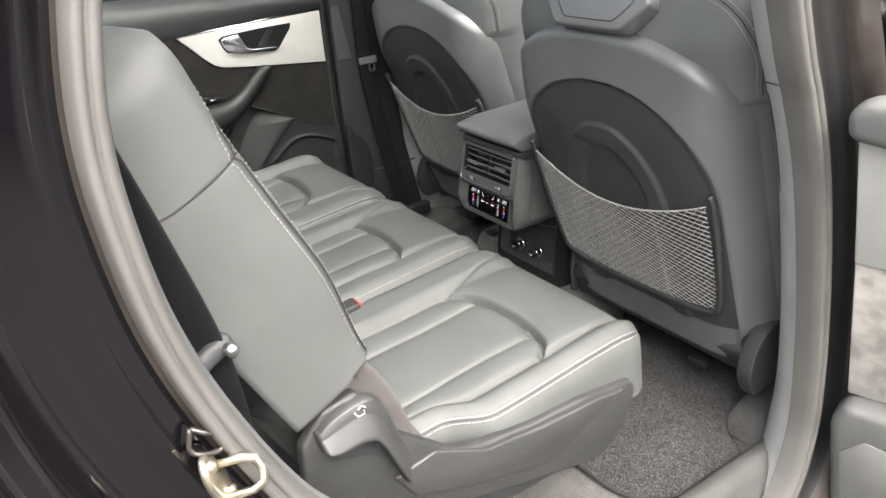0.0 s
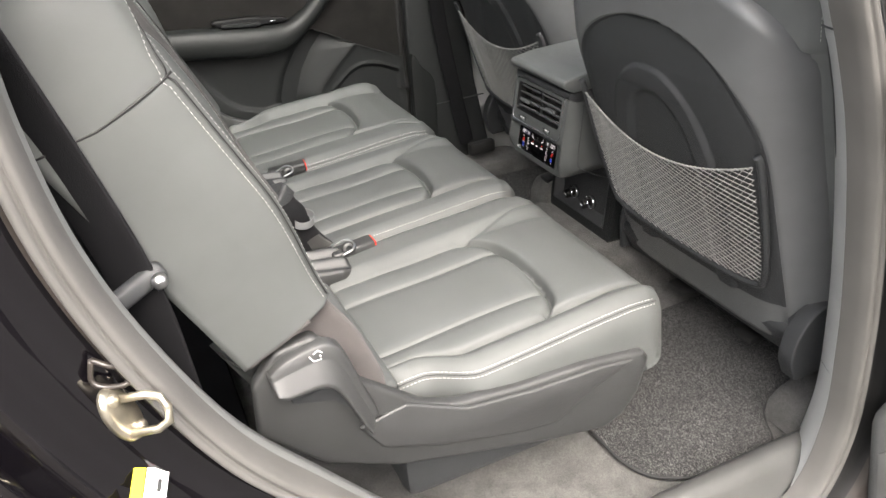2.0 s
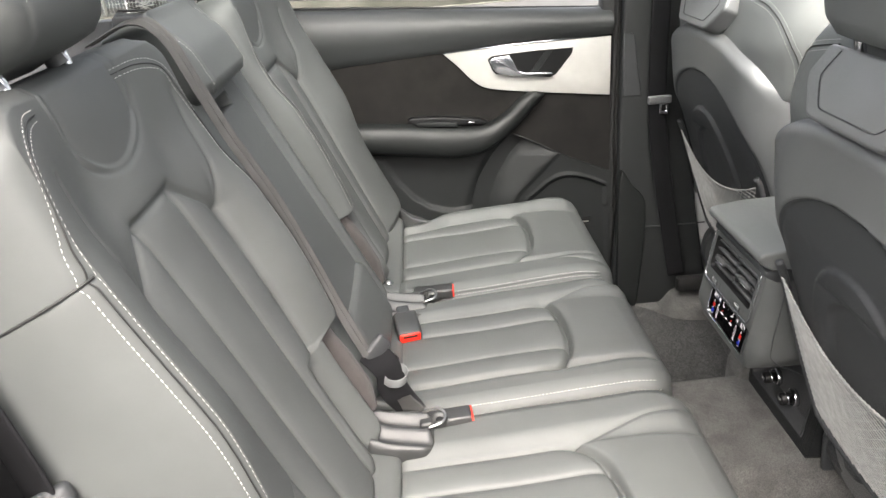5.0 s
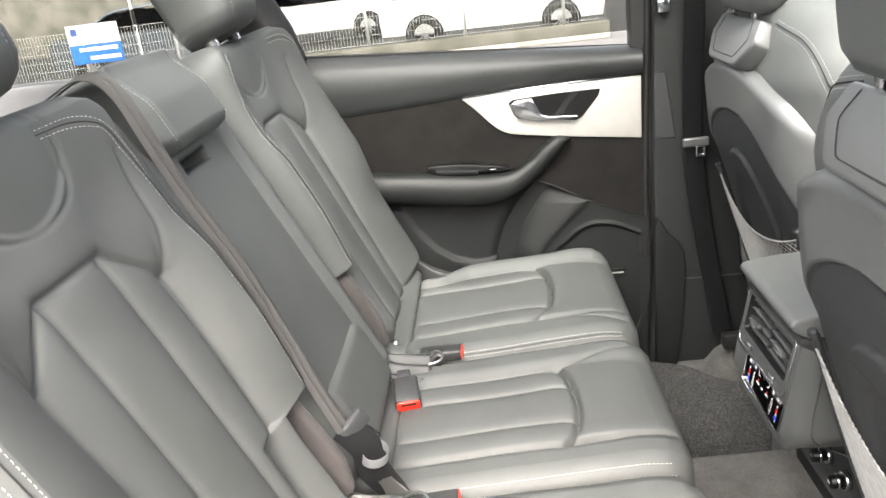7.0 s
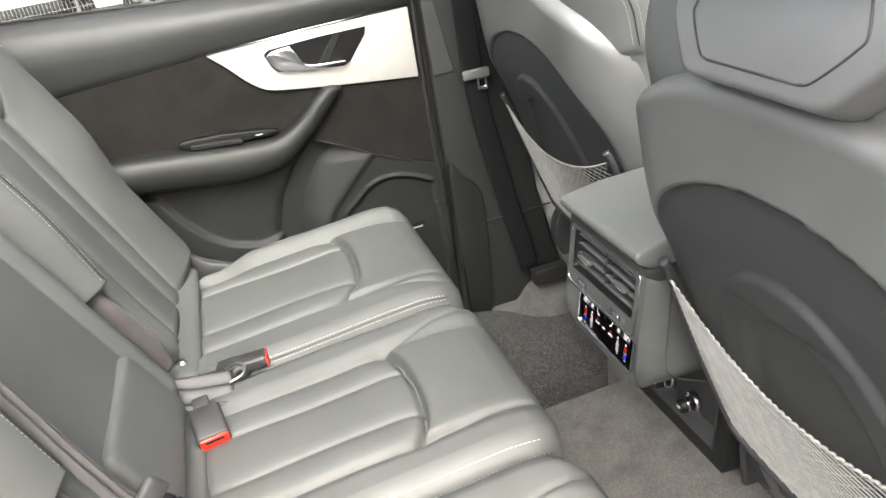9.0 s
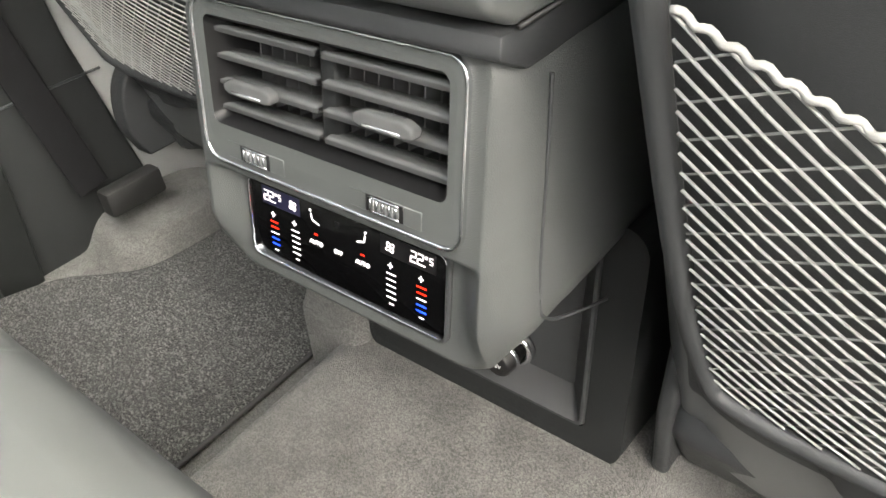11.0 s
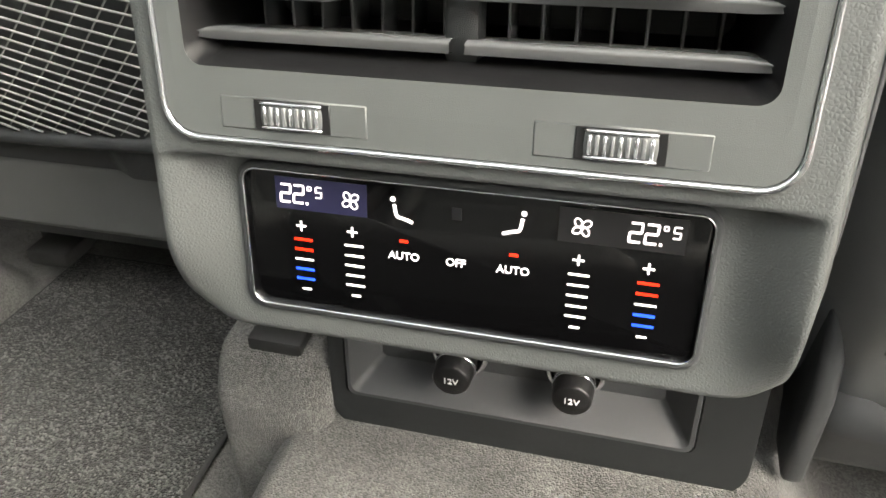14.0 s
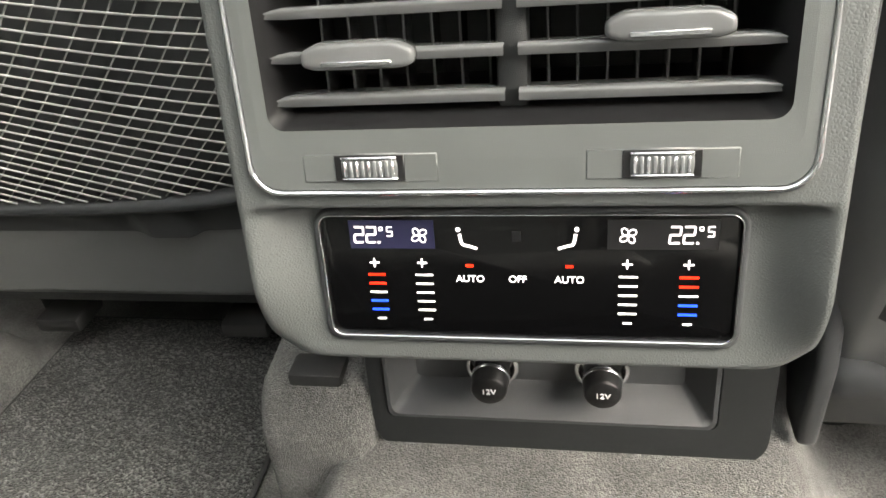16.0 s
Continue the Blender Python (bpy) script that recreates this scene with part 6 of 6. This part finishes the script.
# ---- open right rear door ----
door_r = thing("door_2", "open rear car door seen from its inner side", "car door", kind="structure", m=axes((0.722, -0.905, 0), (0.27, -0.963, 0), (0, 0, 1), (-0.963, -0.27, 0)))
part("door_shell", box("door_shell", 1.0, 1.0, 0.06, 0.02, 3, (0.53, 0.36, -0.072)), PAINT, door_r, "glossy black door edge")
part("upper_pad", slab("upper_pad", [(-0.006, 0.735), (-0.006, 0.775), (0.02, 0.795), (1.0, 0.85), (1.0, 0.74), (0.05, 0.725)], 0.06, 0.02, 4, -0.04), DOOR_TRIM, door_r, "grey upper door pad")
part("pale_panel", slab("pale_panel", [(0.0, 0.52), (0.004, 0.74), (1.0, 0.75), (1.0, 0.50)], 0.035, 0.004, 2, -0.04), mat("pale_satin_panel", (0.45, 0.45, 0.43), 0.45, 0.2, 0.05, 700), door_r, "pale satin trim panel")
part("suede_panel", slab("suede_panel", [(-0.01, 0.235), (0.0, 0.52), (1.0, 0.50), (1.0, 0.235)], 0.03, 0.004, 2, -0.04), mat("pale_grey_suede", (0.33, 0.31, 0.28), 0.95, 0, 0.4, 1200, 0.3, 25, sheen=0.4), door_r, "pale mottled suede insert")
part("lower_panel", slab("lower_panel", [(-0.035, -0.10), (-0.03, 0.19), (-0.005, 0.235), (1.0, 0.24), (1.0, -0.10)], 0.075, 0.02, 4, -0.04), DOOR_TRIM, door_r, "grey plastic door pocket")
part("speaker_grille", slab("speaker_grille", [(-0.012, -0.08), (-0.012, 0.12), (0.03, 0.165), (0.10, 0.15), (0.14, 0.05), (0.15, -0.08)], 0.005, 0.002, 2, 0.033), mat("speaker_mesh", (0.17, 0.17, 0.165), 0.6, 0, 1.0, 420, kind="grain"), door_r, "pale speaker grille")
part("grille_badge", slab("grille_badge", [(0.0, -0.02), (0.0, 0.0), (0.04, -0.04), (0.04, -0.06)], 0.002, 0.0005, 1, 0.0385), VENT_BLACK, door_r)
# the front edge of the open door leans back with the pillar
for ob in door_r.children:
    for v in ob.data.vertices:
        lean = 0.26 * (v.co.y - 0.28)
        v.co.x -= 0.27 * lean
        v.co.z += 0.963 * lean

# ---- dashboard and front end ----
dash = thing("dashboard", "dark dashboard with a red-lit instrument screen", "dashboard", m=Matrix.Identity(4))
part("dash_body", slab("dash_body", [(1.55, 0.0), (1.5, 0.55), (1.55, 0.72), (1.75, 0.80), (2.1, 0.82), (2.1, 0.0)], 1.44, 0.03, 3).copy(), SHELL, dash, "", axes((0, 0.72, 0), (1, 0, 0), (0, 0, 1), (0, -1, 0)))
part("screen", box("screen", 0.012, 0.30, 0.12, 0.004, 2, (1.58, -0.42, 0.80)), glow("red_screen", (0.9, 0.25, 0.35), 1.0), dash, "pink-red lit instrument screen")
tagged(part("wall_front", box("wall_front", 0.06, 1.6, 0.8, 0.01, 2, (2.14, 0, 0.4)), SHELL_DARK), "dark bulkhead under the windscreen", "wall", kind="structure")
tagged(part("door_3", box("door_3", 1.2, 0.06, 0.86, 0.02, 3, (1.42, 0.78, 0.42)), TRIM), "grey front passenger door", "car door", kind="structure")
tagged(part("door_4", box("door_4", 1.1, 0.06, 0.86, 0.02, 3, (1.42, -0.80, 0.40)), TRIM), "grey front driver door", "car door", kind="structure")

# ---- outside ----
GROUND_Z = -0.52
ASPHALT = mat("worn_asphalt", (0.05, 0.049, 0.047), 0.9, 0, 0.8, 90, 0.2, 0.7, detail=8)
CONCRETE = mat("stained_concrete", (0.25, 0.24, 0.21), 0.9, 0, 0.6, 40, 0.3, 1.5, tint2=(0.14, 0.14, 0.115), detail=8)
FENCE = mat("pale_fence_wire", (0.55, 0.56, 0.55), 0.5, 0.3)
WHITE_PAINT = mat("white_car_paint", (0.78, 0.79, 0.80), 0.2, 0, coat=1.0, vary=0.02)
GREY_PAINT = mat("grey_car_paint", (0.16, 0.18, 0.20), 0.2, 0.4, coat=1.0, vary=0.04)
TYRE = mat("tyre_rubber", (0.02, 0.02, 0.02), 0.8, 0, 0.3, 60)
ALLOY = mat("alloy_wheel", (0.55, 0.55, 0.56), 0.3, 0.9)
# unseen wall, added so that the black paint reflects something dark
tagged(part("building_wall", box("building_wall", 15, 0.5, 4.0, 0.02, 1, (0, -9, GROUND_Z + 2.0)), mat("reflection_wall_grey", (0.06, 0.06, 0.062), 0.7, 0, 0.3, 20, 0.3, 0.8)), "unseen dark wall added to darken reflections in the black paint", "wall", kind="structure")
tagged(part("ground", box("ground", 600, 600, 0.2, 0.0, 1, (0, 0, GROUND_Z - 0.1)), ASPHALT), "worn grey asphalt of a car park", "ground", kind="structure")


def parked_car(x, y, paint, label, flip=1, long=4.4):
    car = thing("parked_car", label, "car", "parked cars", m=axes((x, y, GROUND_Z), (flip, 0, 0), (0, flip, 0), (0, 0, 1)))
    prof = spline([(-2.2, 0.35), (-2.22, 0.75), (-2.1, 0.98), (-1.5, 1.05), (-0.9, 1.42), (-0.2, 1.5), (0.7, 1.48), (1.5, 1.10), (2.05, 0.98), (2.2, 0.70), (2.15, 0.33)], 6)
    rows = []
    for k, dy in ((0.90, -0.86), (1.0, -0.83), (1.0, -0.5), (1.0, 0.5), (1.0, 0.83), (0.90, 0.86)):
        rows.append(np.stack([prof[:, 0] * (0.985 if k < 1 else 1), np.where(prof[:, 1] > 1.0, dy * 0.82, dy), np.where(prof[:, 1] > 1.0, prof[:, 1] * (0.97 if k < 1 else 1.0), prof[:, 1] * (0.98 if k < 1 else 1))], 1))
    part("body", grid("body", np.stack(rows)), paint, car)
    for sy in (-1, 1):
        flank = slab("flank", [(p[0] * 0.985, min(p[1] * 0.98, 1.0)) for p in prof], 0.02, 0.0, 1)
        flank.transform(axes((0, sy * 0.84, 0), (1, 0, 0), (0, 0, 1), (0, -1, 0)))
        part("flank", flank, paint, car)
        win = slab("side_window", [(-1.35, 1.02), (-0.85, 1.36), (-0.2, 1.43), (0.65, 1.41), (1.25, 1.08), (1.2, 1.02)], 0.03, 0.0, 1)
        win.transform(axes((0, sy * 0.725, 0), (1, 0, 0), (0, 0, 1), (0, -1, 0)))
        part("side_window", win, GLASS_BLACK, car)
        for wx in (-1.35, 1.33):
            ty = disc("tyre", [(0.20, -0.10), (0.30, -0.10), (0.325, -0.07), (0.325, 0.07), (0.30, 0.10), (0.20, 0.10)], 28)
            tm = axes((wx, sy * 0.80, 0.325), (1, 0, 0), (0, 0, 1), (0, -1, 0))
            t = part("wheel", ty, TYRE, car, "", tm)
            part("rim", disc("rim", [(0.205, 0.09), (0.195, 0.085), (0.19, 0.04), (0.0, 0.04)], 28), SHELL_DARK, t, "", Matrix.Diagonal((1, 1, -sy * -1, 1)))
            for q in range(10):
                part("spoke", box("spoke", 0.17, 0.022, 0.02, 0.004, 1, (0.10, 0, 0.07 * (1 if sy < 0 else -1))), ALLOY, t, "", Matrix.Rotation(q * math.pi / 5, 4, "Z"))
            part("arch", disc("arch", [(0.33, -0.08), (0.38, -0.08), (0.38, 0.075), (0.33, 0.075)], 28), RUBBER_BLACK, car, "", tm)
    return car


parked_car(0.42, 15.2, WHITE_PAINT, "white parked car behind the wire fence", 1)
parked_car(-4.0, 19.5, WHITE_PAINT, "white parked hatchback further back in the car park", -1)
parked_car(-6.6, 15.6, GREY_PAINT, "grey parked car behind the fence sign", 1)

# low wall, fence and sign
tagged(part("kerb_wall", box("kerb_wall", 14, 0.25, 0.30, 0.02, 2, (-4.5, 13.3, GROUND_Z + 0.15)), CONCRETE), "low stained concrete kerb under the fence", "kerb wall", kind="structure")
fence = thing("wire_fence", "pale welded wire fence on the kerb", "fence", m=Matrix.Translation((-4.5, 13.3, GROUND_Z + 0.28)))
for k in range(8):
    part("post", tube("post", [(-6.4 + k * 1.8, 0, 0), (-6.4 + k * 1.8, 0, 0.95)], 0.028, 8), FENCE, fence)
wires = []
for k in range(230):
    x = -6.8 + k * 0.06
    wires.append(box("w", 0.006, 0.006, 0.85, 0, 1, (x, 0, 0.47)))
for k in range(6):
    wires.append(box("w", 13.8, 0.007, 0.008, 0, 1, (0, 0, 0.06 + 0.165 * k)))
tagged(part("fence_wire", join("fence_wire", wires), FENCE, fence), kind="stuff")
sign = thing("fence_sign", "white and blue company sign board tied to the fence", "sign", m=Matrix.Translation((-7.05, 13.275, 0.42)))
part("board", box("board", 1.0, 0.02, 0.36, 0.004, 1, (0, 0, 0.17)), mat("sign_white", (0.8, 0.82, 0.84), 0.5), sign)
part("blue_band", box("blue_band", 1.0, 0.02, 0.34, 0.004, 1, (0, -0.003, -0.19)), mat("sign_blue", (0.03, 0.18, 0.55), 0.5), sign)
SIGN_INK = mat("sign_ink", (0.85, 0.87, 0.9), 0.5)
for x, z, w in ((0.05, -0.10, 0.75), (0.15, -0.26, 0.60)):
    part("writing_bar", box("writing_bar", w, 0.006, 0.07, 0.002, 1, (x, -0.014, z)), SIGN_INK, sign)
part("logo_block", box("logo_block", 0.12, 0.006, 0.12, 0.002, 1, (-0.36, -0.012, 0.22)), mat("sign_logo", (0.06, 0.12, 0.35), 0.5), sign)
tagged(part("retaining_wall", box("retaining_wall", 30, 0.4, 2.2, 0.03, 2, (-18, 27, GROUND_Z + 1.1)), CONCRETE), "stained concrete retaining wall at the car park's back", "wall", kind="structure")
